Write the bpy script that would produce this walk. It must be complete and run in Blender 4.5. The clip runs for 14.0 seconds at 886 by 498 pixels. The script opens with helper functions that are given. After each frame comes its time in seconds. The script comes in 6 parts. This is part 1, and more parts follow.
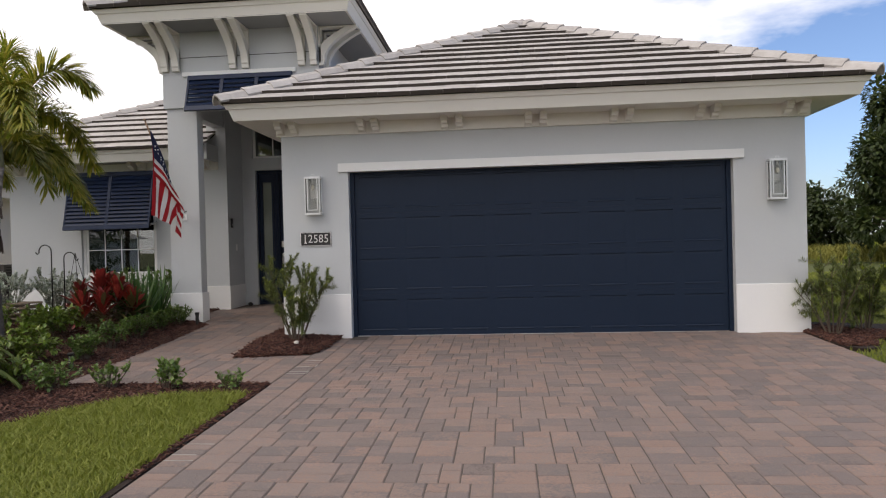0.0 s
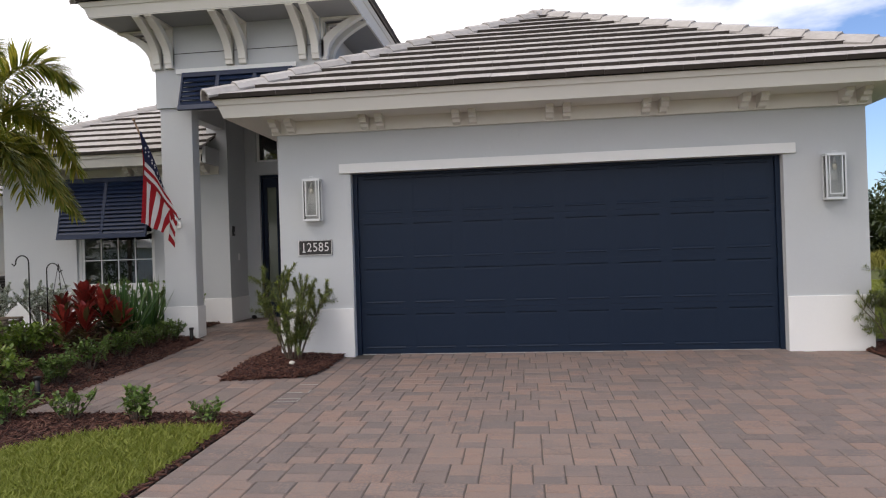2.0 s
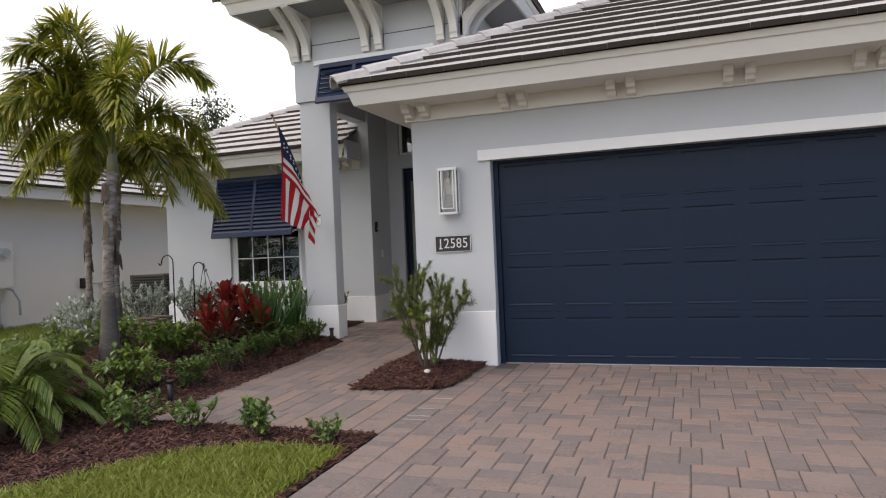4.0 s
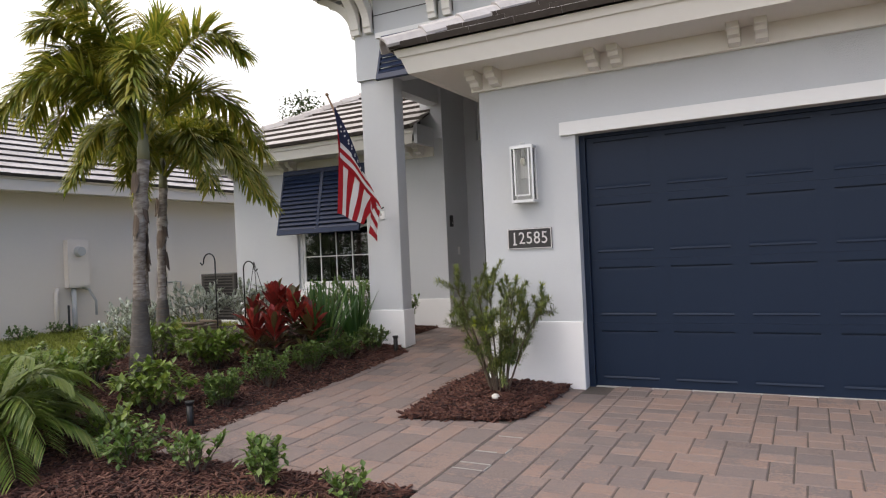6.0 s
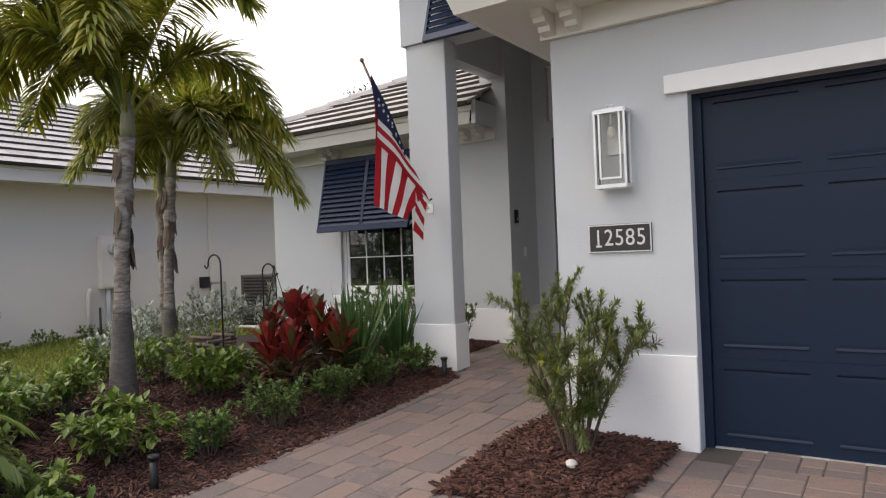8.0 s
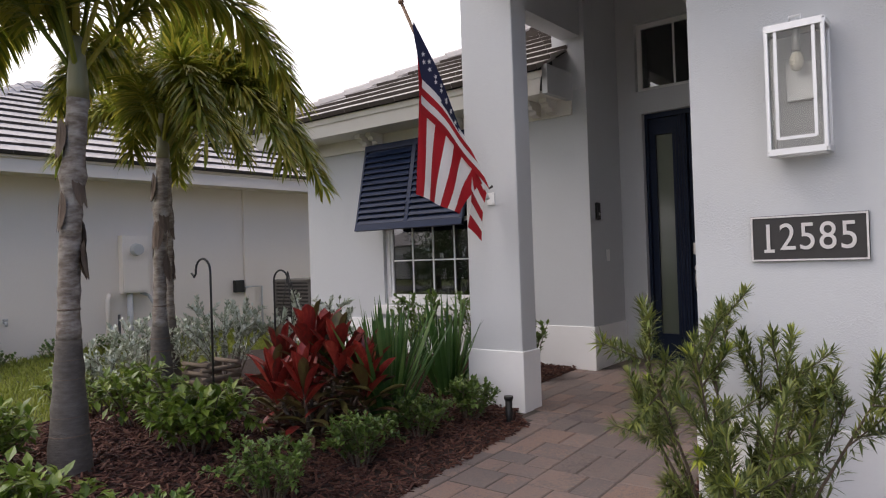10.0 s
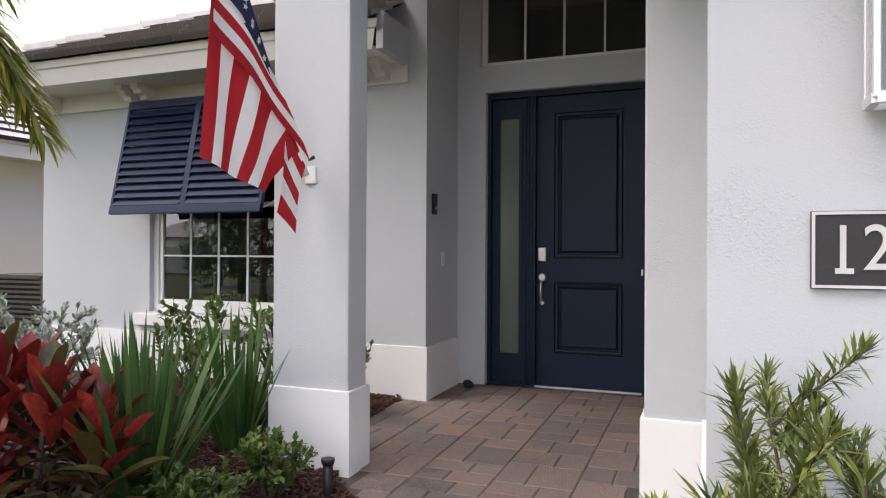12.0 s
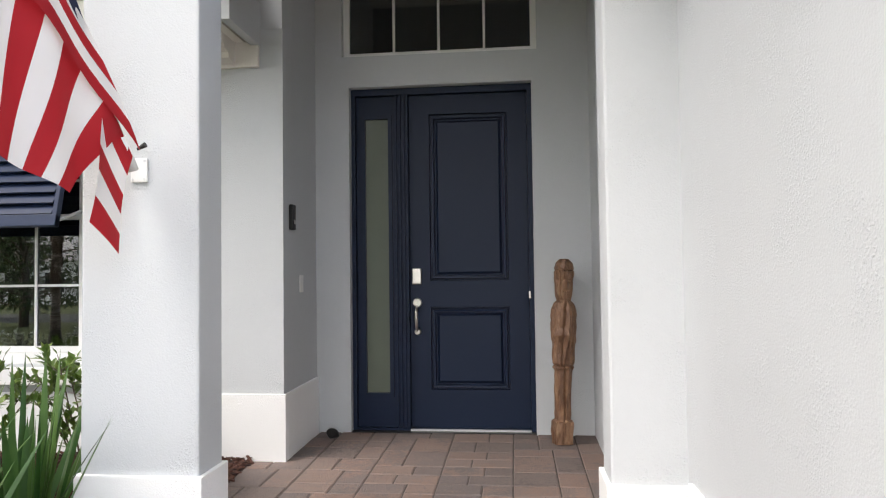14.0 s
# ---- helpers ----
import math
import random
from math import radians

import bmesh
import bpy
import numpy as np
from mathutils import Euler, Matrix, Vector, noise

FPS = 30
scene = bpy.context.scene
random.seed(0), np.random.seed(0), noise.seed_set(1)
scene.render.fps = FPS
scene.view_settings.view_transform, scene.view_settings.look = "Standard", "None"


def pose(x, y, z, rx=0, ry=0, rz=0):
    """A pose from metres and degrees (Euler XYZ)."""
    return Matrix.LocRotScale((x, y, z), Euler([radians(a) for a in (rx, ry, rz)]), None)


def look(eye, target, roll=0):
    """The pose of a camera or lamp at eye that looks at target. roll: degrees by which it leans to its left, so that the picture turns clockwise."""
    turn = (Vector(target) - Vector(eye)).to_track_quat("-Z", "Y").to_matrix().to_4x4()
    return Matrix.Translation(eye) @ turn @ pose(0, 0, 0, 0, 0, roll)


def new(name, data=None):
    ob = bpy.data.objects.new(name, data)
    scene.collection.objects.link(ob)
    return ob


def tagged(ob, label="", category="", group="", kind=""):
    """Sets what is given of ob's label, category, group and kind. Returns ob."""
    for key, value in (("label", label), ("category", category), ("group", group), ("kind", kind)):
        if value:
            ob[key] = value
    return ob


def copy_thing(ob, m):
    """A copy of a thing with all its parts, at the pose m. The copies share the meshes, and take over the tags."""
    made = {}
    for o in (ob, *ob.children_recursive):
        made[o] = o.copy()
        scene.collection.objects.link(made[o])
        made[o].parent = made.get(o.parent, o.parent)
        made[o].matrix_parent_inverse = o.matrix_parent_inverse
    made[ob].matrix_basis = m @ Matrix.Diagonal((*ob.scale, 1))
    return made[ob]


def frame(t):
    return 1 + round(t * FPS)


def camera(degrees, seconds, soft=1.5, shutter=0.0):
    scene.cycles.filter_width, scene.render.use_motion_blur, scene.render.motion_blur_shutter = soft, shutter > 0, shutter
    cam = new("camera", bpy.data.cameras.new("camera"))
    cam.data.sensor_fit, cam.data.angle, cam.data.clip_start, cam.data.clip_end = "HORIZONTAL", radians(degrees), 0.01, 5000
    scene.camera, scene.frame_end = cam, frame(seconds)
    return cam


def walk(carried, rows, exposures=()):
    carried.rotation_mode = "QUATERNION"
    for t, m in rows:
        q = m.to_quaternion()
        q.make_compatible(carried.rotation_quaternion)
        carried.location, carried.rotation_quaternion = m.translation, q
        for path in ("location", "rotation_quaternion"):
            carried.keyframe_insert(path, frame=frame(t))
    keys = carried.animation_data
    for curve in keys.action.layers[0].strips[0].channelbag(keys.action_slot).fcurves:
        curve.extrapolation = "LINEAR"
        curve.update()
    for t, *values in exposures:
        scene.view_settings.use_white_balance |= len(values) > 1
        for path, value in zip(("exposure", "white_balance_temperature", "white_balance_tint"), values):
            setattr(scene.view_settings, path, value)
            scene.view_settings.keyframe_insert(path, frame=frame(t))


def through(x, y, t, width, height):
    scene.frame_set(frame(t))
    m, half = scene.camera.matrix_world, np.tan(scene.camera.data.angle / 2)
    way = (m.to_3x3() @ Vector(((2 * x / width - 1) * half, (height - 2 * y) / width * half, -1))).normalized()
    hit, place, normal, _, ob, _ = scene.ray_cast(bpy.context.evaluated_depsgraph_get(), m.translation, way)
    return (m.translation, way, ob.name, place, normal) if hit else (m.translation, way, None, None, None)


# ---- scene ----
cam = camera(65.7, 14.0, soft=1.15)
PATH = [
    (0, (0.389, -0.374, 1.371), (0.209, 1.617, 1.358), -1.5),
    (0.5, (0.412, -0.156, 1.345), (0.23, 1.836, 1.333), -1.6),
    (1, (0.405, 0.083, 1.367), (0.2, 2.073, 1.352), -1.5),
    (1.5, (0.41, 0.331, 1.373), (0.185, 2.318, 1.368), -1.7),
    (2, (0.425, 0.533, 1.377), (0.181, 2.518, 1.388), -1.8),
    (2.5, (0.412, 0.713, 1.389), (0.061, 2.682, 1.394), -1.9),
    (3, (0.402, 0.9, 1.414), (-0.178, 2.814, 1.423), -2.7),
    (5.5, (0.182, 2.479, 1.371), (-0.606, 4.317, 1.38), -2.1),
    (6, (0.098, 2.784, 1.388), (-0.846, 4.547, 1.401), -2.6),
    (6.5, (-0.025, 3.174, 1.4), (-1.017, 4.911, 1.409), -2.6),
    (7, (-0.201, 3.518, 1.42), (-1.205, 5.249, 1.433), -2.2),
    (7.5, (-0.4, 3.874, 1.411), (-1.426, 5.591, 1.418), -2.2),
    (8, (-0.58, 4.239, 1.425), (-1.698, 5.897, 1.441), -2.2),
    (8.5, (-0.842, 4.606, 1.436), (-2.085, 6.173, 1.456), -2.4),
    (11, (-1.99, 6.143, 1.47), (-3.23, 7.712, 1.496), -1.5),
    (11.5, (-2.248, 6.434, 1.474), (-3.241, 8.17, 1.483), -0.4),
    (12, (-2.549, 6.718, 1.477), (-3.268, 8.584, 1.486), 0.3),
    (12.5, (-2.791, 6.971, 1.488), (-3.239, 8.92, 1.514), 0.3),
    (13, (-2.955, 7.231, 1.474), (-3.26, 9.207, 1.519), 0.2),
    (13.5, (-3.116, 7.433, 1.492), (-3.402, 9.411, 1.557), -0.3),
    (14, (-3.155, 7.477, 1.488), (-3.364, 9.465, 1.556), -0.7),
]
EXPOSURES = [(0, -0.04, 6900, 14), (3, 0.13, 6650, 14), (6.5, 0.44, 6800, 15), (8.5, 0.37, 6800, 14), (11, 0.28, 6650, 21), (11.5, 0.66, 6650, 19), (12, 0.88, 6650, 16), (12.5, 1.16, 6600, 14), (13, 1.25, 6650, 13), (13.5, 1.31, 6650, 12), (14, 1.47, 6700, 12)]
walk(cam, [(t, look(eye, target, roll)) for t, eye, target, roll in PATH], EXPOSURES)

# ---- world and light ----
SUN_AZ, SUN_EL = 228.0, 54.0     # degrees clockwise from +y, and above the horizon
world = bpy.data.worlds.new("world")
scene.world = world
world.use_nodes = True
wn, wl = world.node_tree.nodes, world.node_tree.links
bg = wn["Background"]
sky = wn.new("ShaderNodeTexSky")
sky.sky_type, sky.sun_disc = "NISHITA", False
sky.sun_elevation, sky.sun_rotation = radians(SUN_EL), radians(SUN_AZ)
gain = wn.new("ShaderNodeMixRGB")
gain.blend_type, gain.inputs[0].default_value, gain.inputs[2].default_value = "MULTIPLY", 1.0, (0.85, 1.0, 1.25, 1)
wl.new(sky.outputs[0], gain.inputs[1])
co = wn.new("ShaderNodeTexCoord")
sep = wn.new("ShaderNodeSeparateXYZ")
wl.new(co.outputs["Generated"], sep.inputs[0])
stretch = wn.new("ShaderNodeMapping")
stretch.inputs["Scale"].default_value = (1.0, 1.0, 3.0)
stretch.inputs["Location"].default_value = (0.3, 0.0, 0.4)
wl.new(co.outputs["Generated"], stretch.inputs[0])
puffs = wn.new("ShaderNodeTexNoise")
puffs.inputs["Scale"].default_value, puffs.inputs["Detail"].default_value, puffs.inputs["Roughness"].default_value = 1.9, 7.0, 0.55
wl.new(stretch.outputs[0], puffs.inputs["Vector"])
east = wn.new("ShaderNodeMath")          # clearer sky towards +x
east.operation = "MULTIPLY_ADD"
east.inputs[1].default_value, east.inputs[2].default_value = -0.41, 0.17
wl.new(sep.outputs[0], east.inputs[0])
cover = wn.new("ShaderNodeMath")
cover.operation = "ADD"
wl.new(puffs.outputs["Fac"], cover.inputs[0]), wl.new(east.outputs[0], cover.inputs[1])
cramp = wn.new("ShaderNodeValToRGB")
cramp.color_ramp.elements[0].position, cramp.color_ramp.elements[1].position = 0.40, 0.56
wl.new(cover.outputs[0], cramp.inputs[0])
shade = wn.new("ShaderNodeTexNoise")
shade.inputs["Scale"].default_value, shade.inputs["Detail"].default_value = 3.0, 5.0
wl.new(stretch.outputs[0], shade.inputs["Vector"])
ctone = wn.new("ShaderNodeValToRGB")
ctone.color_ramp.elements[0].position, ctone.color_ramp.elements[0].color = 0.3, (7.5, 7.7, 8.2, 1)
ctone.color_ramp.elements[1].position, ctone.color_ramp.elements[1].color = 0.62, (11.0, 11.0, 11.0, 1)
wl.new(shade.outputs["Fac"], ctone.inputs[0])
clouds = wn.new("ShaderNodeMixRGB")
wl.new(cramp.outputs[0], clouds.inputs[0]), wl.new(gain.outputs[0], clouds.inputs[1]), wl.new(ctone.outputs[0], clouds.inputs[2])
wl.new(clouds.outputs[0], bg.inputs[0])
bg.inputs[1].default_value = 0.14
sun = new("sun", bpy.data.lights.new("sun", "SUN"))
sun.data.energy, sun.data.angle, sun.data.color = 1.15, radians(30), (1.0, 0.95, 0.88)
_az, _el = radians(SUN_AZ), radians(SUN_EL)
sun.matrix_basis = look((0, 0, 30), (-30 * math.sin(_az) * math.cos(_el), -30 * math.cos(_az) * math.cos(_el), 30 - 30 * math.sin(_el)))


# ---- materials ----
def material(name, stops, rough=0.6, metal=0.0, grain=(8.0, 0.25), blotch=(0.8, 0.2), bump=(60.0, 0.2), spread=0.0, stretch=(1, 1, 1), spec=0.5, through=0.0, flakes=0.0):
    """A surface whose colour runs over stops; grain and blotch are (scale, weight), bump (scale, strength), spread the weight of each piece's own tone."""
    m = bpy.data.materials.new(name)
    m.use_nodes = True
    n, l = m.node_tree.nodes, m.node_tree.links
    b = n["Principled BSDF"]
    b.inputs["Roughness"].default_value, b.inputs["Metallic"].default_value, b.inputs["Specular IOR Level"].default_value = rough, metal, spec
    tc, mp = n.new("ShaderNodeTexCoord"), n.new("ShaderNodeMapping")
    info, geo = n.new("ShaderNodeObjectInfo"), n.new("ShaderNodeNewGeometry")
    own = n.new("ShaderNodeMath"); own.operation = "ADD"
    l.new(info.outputs["Random"], own.inputs[0]), l.new(geo.outputs["Random Per Island"], own.inputs[1])
    wrap = n.new("ShaderNodeMath"); wrap.operation = "FRACT"
    l.new(own.outputs[0], wrap.inputs[0])
    mp.inputs["Scale"].default_value = stretch
    l.new(tc.outputs["Object"], mp.inputs["Vector"])
    if spread:
        far = n.new("ShaderNodeMath"); far.operation = "MULTIPLY"; far.inputs[1].default_value = 37.0
        l.new(wrap.outputs[0], far.inputs[0]), l.new(far.outputs[0], mp.inputs["Location"])
    total = None
    for scale, weight, detail in ((grain[0], grain[1], 6.0), (blotch[0], blotch[1], 3.0)):
        t = n.new("ShaderNodeTexNoise")
        t.inputs["Scale"].default_value, t.inputs["Detail"].default_value, t.inputs["Roughness"].default_value = scale, detail, 0.6
        l.new(mp.outputs[0], t.inputs["Vector"])
        k = n.new("ShaderNodeMath"); k.operation = "MULTIPLY_ADD"
        k.inputs[1].default_value = weight * 2
        l.new(t.outputs["Fac"], k.inputs[0])
        if total is None:
            k.inputs[2].default_value = 0.5 - weight - blotch[1] - spread / 2
        else:
            l.new(total.outputs[0], k.inputs[2])
        total = k
    if spread:
        k = n.new("ShaderNodeMath"); k.operation = "MULTIPLY_ADD"
        k.inputs[1].default_value = spread
        l.new(wrap.outputs[0], k.inputs[0]), l.new(total.outputs[0], k.inputs[2])
        total = k
    ramp = n.new("ShaderNodeValToRGB")
    e = ramp.color_ramp.elements
    while len(e) < len(stops):
        e.new(0.5)
    for i, c in enumerate(stops):
        e[i].position, e[i].color = (i / max(1, len(stops) - 1) if len(stops) > 1 else 0.5), (*c, 1)
    l.new(total.outputs[0], ramp.inputs[0]), l.new(ramp.outputs[0], b.inputs["Base Color"])
    if through:
        b.inputs["Transmission Weight"].default_value = 0.0
        tr, mix = n.new("ShaderNodeBsdfTranslucent"), n.new("ShaderNodeMixShader")
        mix.inputs[0].default_value = through
        l.new(ramp.outputs[0], tr.inputs[0])
        l.new(b.outputs[0], mix.inputs[1]), l.new(tr.outputs[0], mix.inputs[2]), l.new(mix.outputs[0], n["Material Output"].inputs[0])
    if bump[1]:
        t = n.new("ShaderNodeTexNoise")
        t.inputs["Scale"].default_value, t.inputs["Detail"].default_value = bump[0], 5.0
        l.new(mp.outputs[0], t.inputs["Vector"])
        if flakes:      # trowelled plaster: raised flakes in patches on a nearly smooth coat
            cut, patch, where, both, add = n.new("ShaderNodeValToRGB"), n.new("ShaderNodeTexNoise"), n.new("ShaderNodeValToRGB"), n.new("ShaderNodeMath"), n.new("ShaderNodeMath")
            cut.color_ramp.elements[0].position, cut.color_ramp.elements[1].position = 0.50, 0.68
            patch.inputs["Scale"].default_value, patch.inputs["Detail"].default_value = 3.4, 6.0
            where.color_ramp.elements[0].position, where.color_ramp.elements[1].position = 0.50, 0.72
            both.operation, add.operation = "MULTIPLY", "MULTIPLY_ADD"
            fine = n.new("ShaderNodeTexNoise")
            fine.inputs["Scale"].default_value, fine.inputs["Detail"].default_value = 140.0, 3.0
            l.new(mp.outputs[0], patch.inputs["Vector"]), l.new(mp.outputs[0], fine.inputs["Vector"])
            l.new(t.outputs["Fac"], cut.inputs[0]), l.new(patch.outputs["Fac"], where.inputs[0])
            l.new(cut.outputs[0], both.inputs[0]), l.new(where.outputs[0], both.inputs[1])
            add.inputs[1].default_value = flakes
            l.new(fine.outputs["Fac"], add.inputs[0]), l.new(both.outputs[0], add.inputs[2])
            t.inputs["Distortion"].default_value = 0.15
            t = add
        bp = n.new("ShaderNodeBump")
        bp.inputs["Strength"].default_value, bp.inputs["Distance"].default_value = bump[1], 0.01
        l.new(t.outputs[0], bp.inputs["Height"]), l.new(bp.outputs[0], b.inputs["Normal"])
    return m


def glass(name, tint=(1, 1, 1), rough=0.0, gain=2.2, floor=0.06):
    m = bpy.data.materials.new(name)
    m.use_nodes = True
    n, l = m.node_tree.nodes, m.node_tree.links
    n.remove(n["Principled BSDF"])
    clear, shine, mix, fr = n.new("ShaderNodeBsdfTransparent"), n.new("ShaderNodeBsdfGlossy"), n.new("ShaderNodeMixShader"), n.new("ShaderNodeFresnel")
    clear.inputs[0].default_value = (*tint, 1)
    shine.inputs["Roughness"].default_value = rough
    boost = n.new("ShaderNodeMath"); boost.operation = "MULTIPLY_ADD"; boost.use_clamp = True
    boost.inputs[1].default_value, boost.inputs[2].default_value = gain, floor
    fr.inputs[0].default_value = 1.5
    l.new(fr.outputs[0], boost.inputs[0]), l.new(boost.outputs[0], mix.inputs[0])
    l.new(clear.outputs[0], mix.inputs[1]), l.new(shine.outputs[0], mix.inputs[2]), l.new(mix.outputs[0], n["Material Output"].inputs[0])
    return m


STUCCO = material("grey stucco", [(0.485, 0.503, 0.517), (0.550, 0.568, 0.582)], 0.9, grain=(30, 0.2), blotch=(0.9, 0.25), bump=(135, 0.42), flakes=0.3)
BASE = material("white stucco base", [(0.79, 0.79, 0.785), (0.85, 0.85, 0.845)], 0.85, grain=(30, 0.2), blotch=(1.2, 0.3), bump=(120, 0.4), flakes=0.3)
TRIM = material("cream trim paint", [(0.71, 0.685, 0.635), (0.78, 0.755, 0.705)], 0.6, grain=(20, 0.15), blotch=(1.0, 0.3), bump=(50, 0.06))
WHITE = material("white trim paint", [(0.74, 0.74, 0.73), (0.82, 0.82, 0.81)], 0.5, grain=(20, 0.15), blotch=(1.0, 0.3), bump=(50, 0.05))
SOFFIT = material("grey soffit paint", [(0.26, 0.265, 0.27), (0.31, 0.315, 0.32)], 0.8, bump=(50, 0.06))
FRONTNAVY = material("satin navy paint", [(0.0055, 0.013, 0.034), (0.009, 0.018, 0.043)], 0.45, spec=0.24, grain=(60, 0.2), blotch=(0.7, 0.4), bump=(180, 0.06))
NAVY = material("navy door paint", [(0.0068, 0.0155, 0.034), (0.0105, 0.0210, 0.044)], 0.42, spec=0.2, grain=(60, 0.2), blotch=(0.7, 0.4), bump=(180, 0.06))
SHUT = material("navy shutter paint", [(0.010, 0.019, 0.050), (0.017, 0.030, 0.070)], 0.42, spec=0.3, grain=(30, 0.3), blotch=(2.0, 0.3), bump=(120, 0.05))
# tile butts: the shadow line under each course is put into this dark colour
TILEBUTT = material("tile edge with painted shadow line", [(0.038, 0.031, 0.026), (0.075, 0.062, 0.053)], 0.9, grain=(10, 0.4), bump=(70, 0.3), spread=0.3)
TILE = material("grey concrete roof tile", [(0.29, 0.27, 0.26), (0.42, 0.395, 0.38), (0.54, 0.515, 0.50)], 0.85, grain=(14, 0.4), blotch=(2.0, 0.45), bump=(70, 0.4), spread=0.28)
UNDER = material("dark roof underlay", [(0.03, 0.028, 0.026), (0.05, 0.046, 0.043)], 0.95)
# interior shade is put into this near-black colour
DARK = material("near-black unlit interior", [(0.018, 0.017, 0.016), (0.03, 0.028, 0.026)], 0.95, bump=(20, 0.1))
NEIGH = material("beige stucco", [(0.70, 0.63, 0.55), (0.77, 0.695, 0.61)], 0.9, grain=(30, 0.2), blotch=(0.6, 0.3), bump=(62, 0.25), flakes=0.25)
NICKEL = material("brushed nickel", [(0.62, 0.59, 0.54), (0.70, 0.67, 0.62)], 0.28, 1.0, bump=(200, 0.05))
ACMETAL = material("grey-brown unit metal", [(0.055, 0.05, 0.046), (0.10, 0.092, 0.085)], 0.6, 0.2, bump=(90, 0.1))
SILVER = material("silver painted metal", [(0.60, 0.61, 0.62), (0.70, 0.71, 0.72)], 0.38, 0.55, bump=(100, 0.05))
BLACK = material("black metal", [(0.012, 0.012, 0.012), (0.022, 0.021, 0.02)], 0.45, 0.2, bump=(120, 0.1))
PLAQUE = material("black plaque", [(0.016, 0.015, 0.015), (0.03, 0.028, 0.028)], 0.55, bump=(200, 0.1))
PLASTIC = material("grey plastic", [(0.40, 0.40, 0.39), (0.48, 0.48, 0.46)], 0.6, bump=(60, 0.1))
CONCRETE = material("concrete sill", [(0.50, 0.49, 0.47), (0.60, 0.59, 0.57)], 0.85, bump=(60, 0.3))
GLASS = glass("window glass", (0.55, 0.6, 0.58))
LAMPGLASS = glass("lamp glass", (0.88, 0.88, 0.86), 0.0, 0.9, 0.0)
FROST = material("sidelight glass", [(0.10, 0.12, 0.095), (0.17, 0.19, 0.15)], 0.12, grain=(3, 0.1), blotch=(0.8, 0.45), bump=(30, 0.03), spec=0.6)
BULB = material("clear bulb", [(0.75, 0.72, 0.62), (0.8, 0.78, 0.7)], 0.15, bump=(50, 0))
PALESAND = material("pale joint sand", [(0.30, 0.28, 0.26), (0.40, 0.38, 0.355)], 0.9, bump=(150, 0.3))
SAND = material("joint sand", [(0.055, 0.045, 0.039), (0.11, 0.093, 0.08)], 0.95, grain=(80, 0.4), bump=(150, 0.4))
PAVER = material("concrete paver", [(0.120, 0.097, 0.093), (0.198, 0.153, 0.136), (0.152, 0.128, 0.123), (0.250, 0.178, 0.148), (0.208, 0.160, 0.144), (0.172, 0.140, 0.132), (0.268, 0.180, 0.145), (0.214, 0.170, 0.154), (0.300, 0.198, 0.158)], 0.82, grain=(58, 0.24), blotch=(5.0, 0.18), bump=(110, 1.0), spread=0.85)
SOIL = material("mulched soil", [(0.012, 0.007, 0.005), (0.034, 0.018, 0.012)], 0.95, grain=(60, 0.5), blotch=(3, 0.3), bump=(70, 0.9))
CHIP = material("red-brown bark mulch", [(0.012, 0.005, 0.004), (0.048, 0.016, 0.011), (0.105, 0.040, 0.026), (0.19, 0.10, 0.07)], 0.9, grain=(40, 0.3), blotch=(5, 0.1), bump=(120, 0.4), spread=0.7)
TURF = material("lawn soil and thatch", [(0.036, 0.046, 0.008), (0.064, 0.077, 0.012), (0.094, 0.102, 0.020)], 0.95, grain=(30, 0.5), blotch=(0.6, 0.35), bump=(60, 1.0))
BLADE = material("lawn grass blade", [(0.11, 0.145, 0.016), (0.21, 0.245, 0.03), (0.33, 0.33, 0.075)], 0.6, grain=(9, 0.1), blotch=(0.8, 0.3), bump=(50, 0), spread=0.6, through=0.25)
FIELD = material("tall field grass", [(0.14, 0.15, 0.026), (0.25, 0.24, 0.05), (0.34, 0.31, 0.09)], 0.9, grain=(3, 0.4), blotch=(0.12, 0.4), bump=(9, 1.0), spread=0.3)
ROAD = material("asphalt", [(0.04, 0.04, 0.04), (0.06, 0.06, 0.058)], 0.9, grain=(80, 0.4), bump=(120, 0.5))


def leaf_mat(name, stops, rough=0.45, through=0.25, spread=0.75):
    return material(name, stops, rough, grain=(12, 0.12), blotch=(2, 0.15), bump=(40, 0.08), spread=spread, through=through)


PALMLEAF = leaf_mat("palm leaflet", [(0.08, 0.125, 0.014), (0.18, 0.22, 0.024), (0.33, 0.31, 0.04), (0.48, 0.40, 0.08)], 0.4, 0.45)
ARECA = leaf_mat("areca leaflet", [(0.06, 0.115, 0.016), (0.13, 0.19, 0.026), (0.23, 0.26, 0.05)], 0.45, 0.3)
BOXLEAF = leaf_mat("glossy green leaf", [(0.05, 0.10, 0.02), (0.11, 0.185, 0.036), (0.20, 0.27, 0.065)], 0.35)
BROADLEAF = leaf_mat("broad green leaf", [(0.05, 0.10, 0.012), (0.13, 0.20, 0.026), (0.25, 0.31, 0.055)], 0.35)
SILVERLEAF = leaf_mat("silver leaf", [(0.12, 0.15, 0.08), (0.42, 0.46, 0.36), (0.80, 0.82, 0.78)], 0.6, 0.15)
YEWLEAF = leaf_mat("narrow grey-green leaf", [(0.05, 0.08, 0.022), (0.12, 0.155, 0.04), (0.29, 0.31, 0.075)], 0.45, 0.2)
YOUNGLEAF = leaf_mat("young yellow-green leaf", [(0.14, 0.19, 0.02), (0.28, 0.34, 0.035), (0.44, 0.46, 0.07)], 0.45, 0.3)
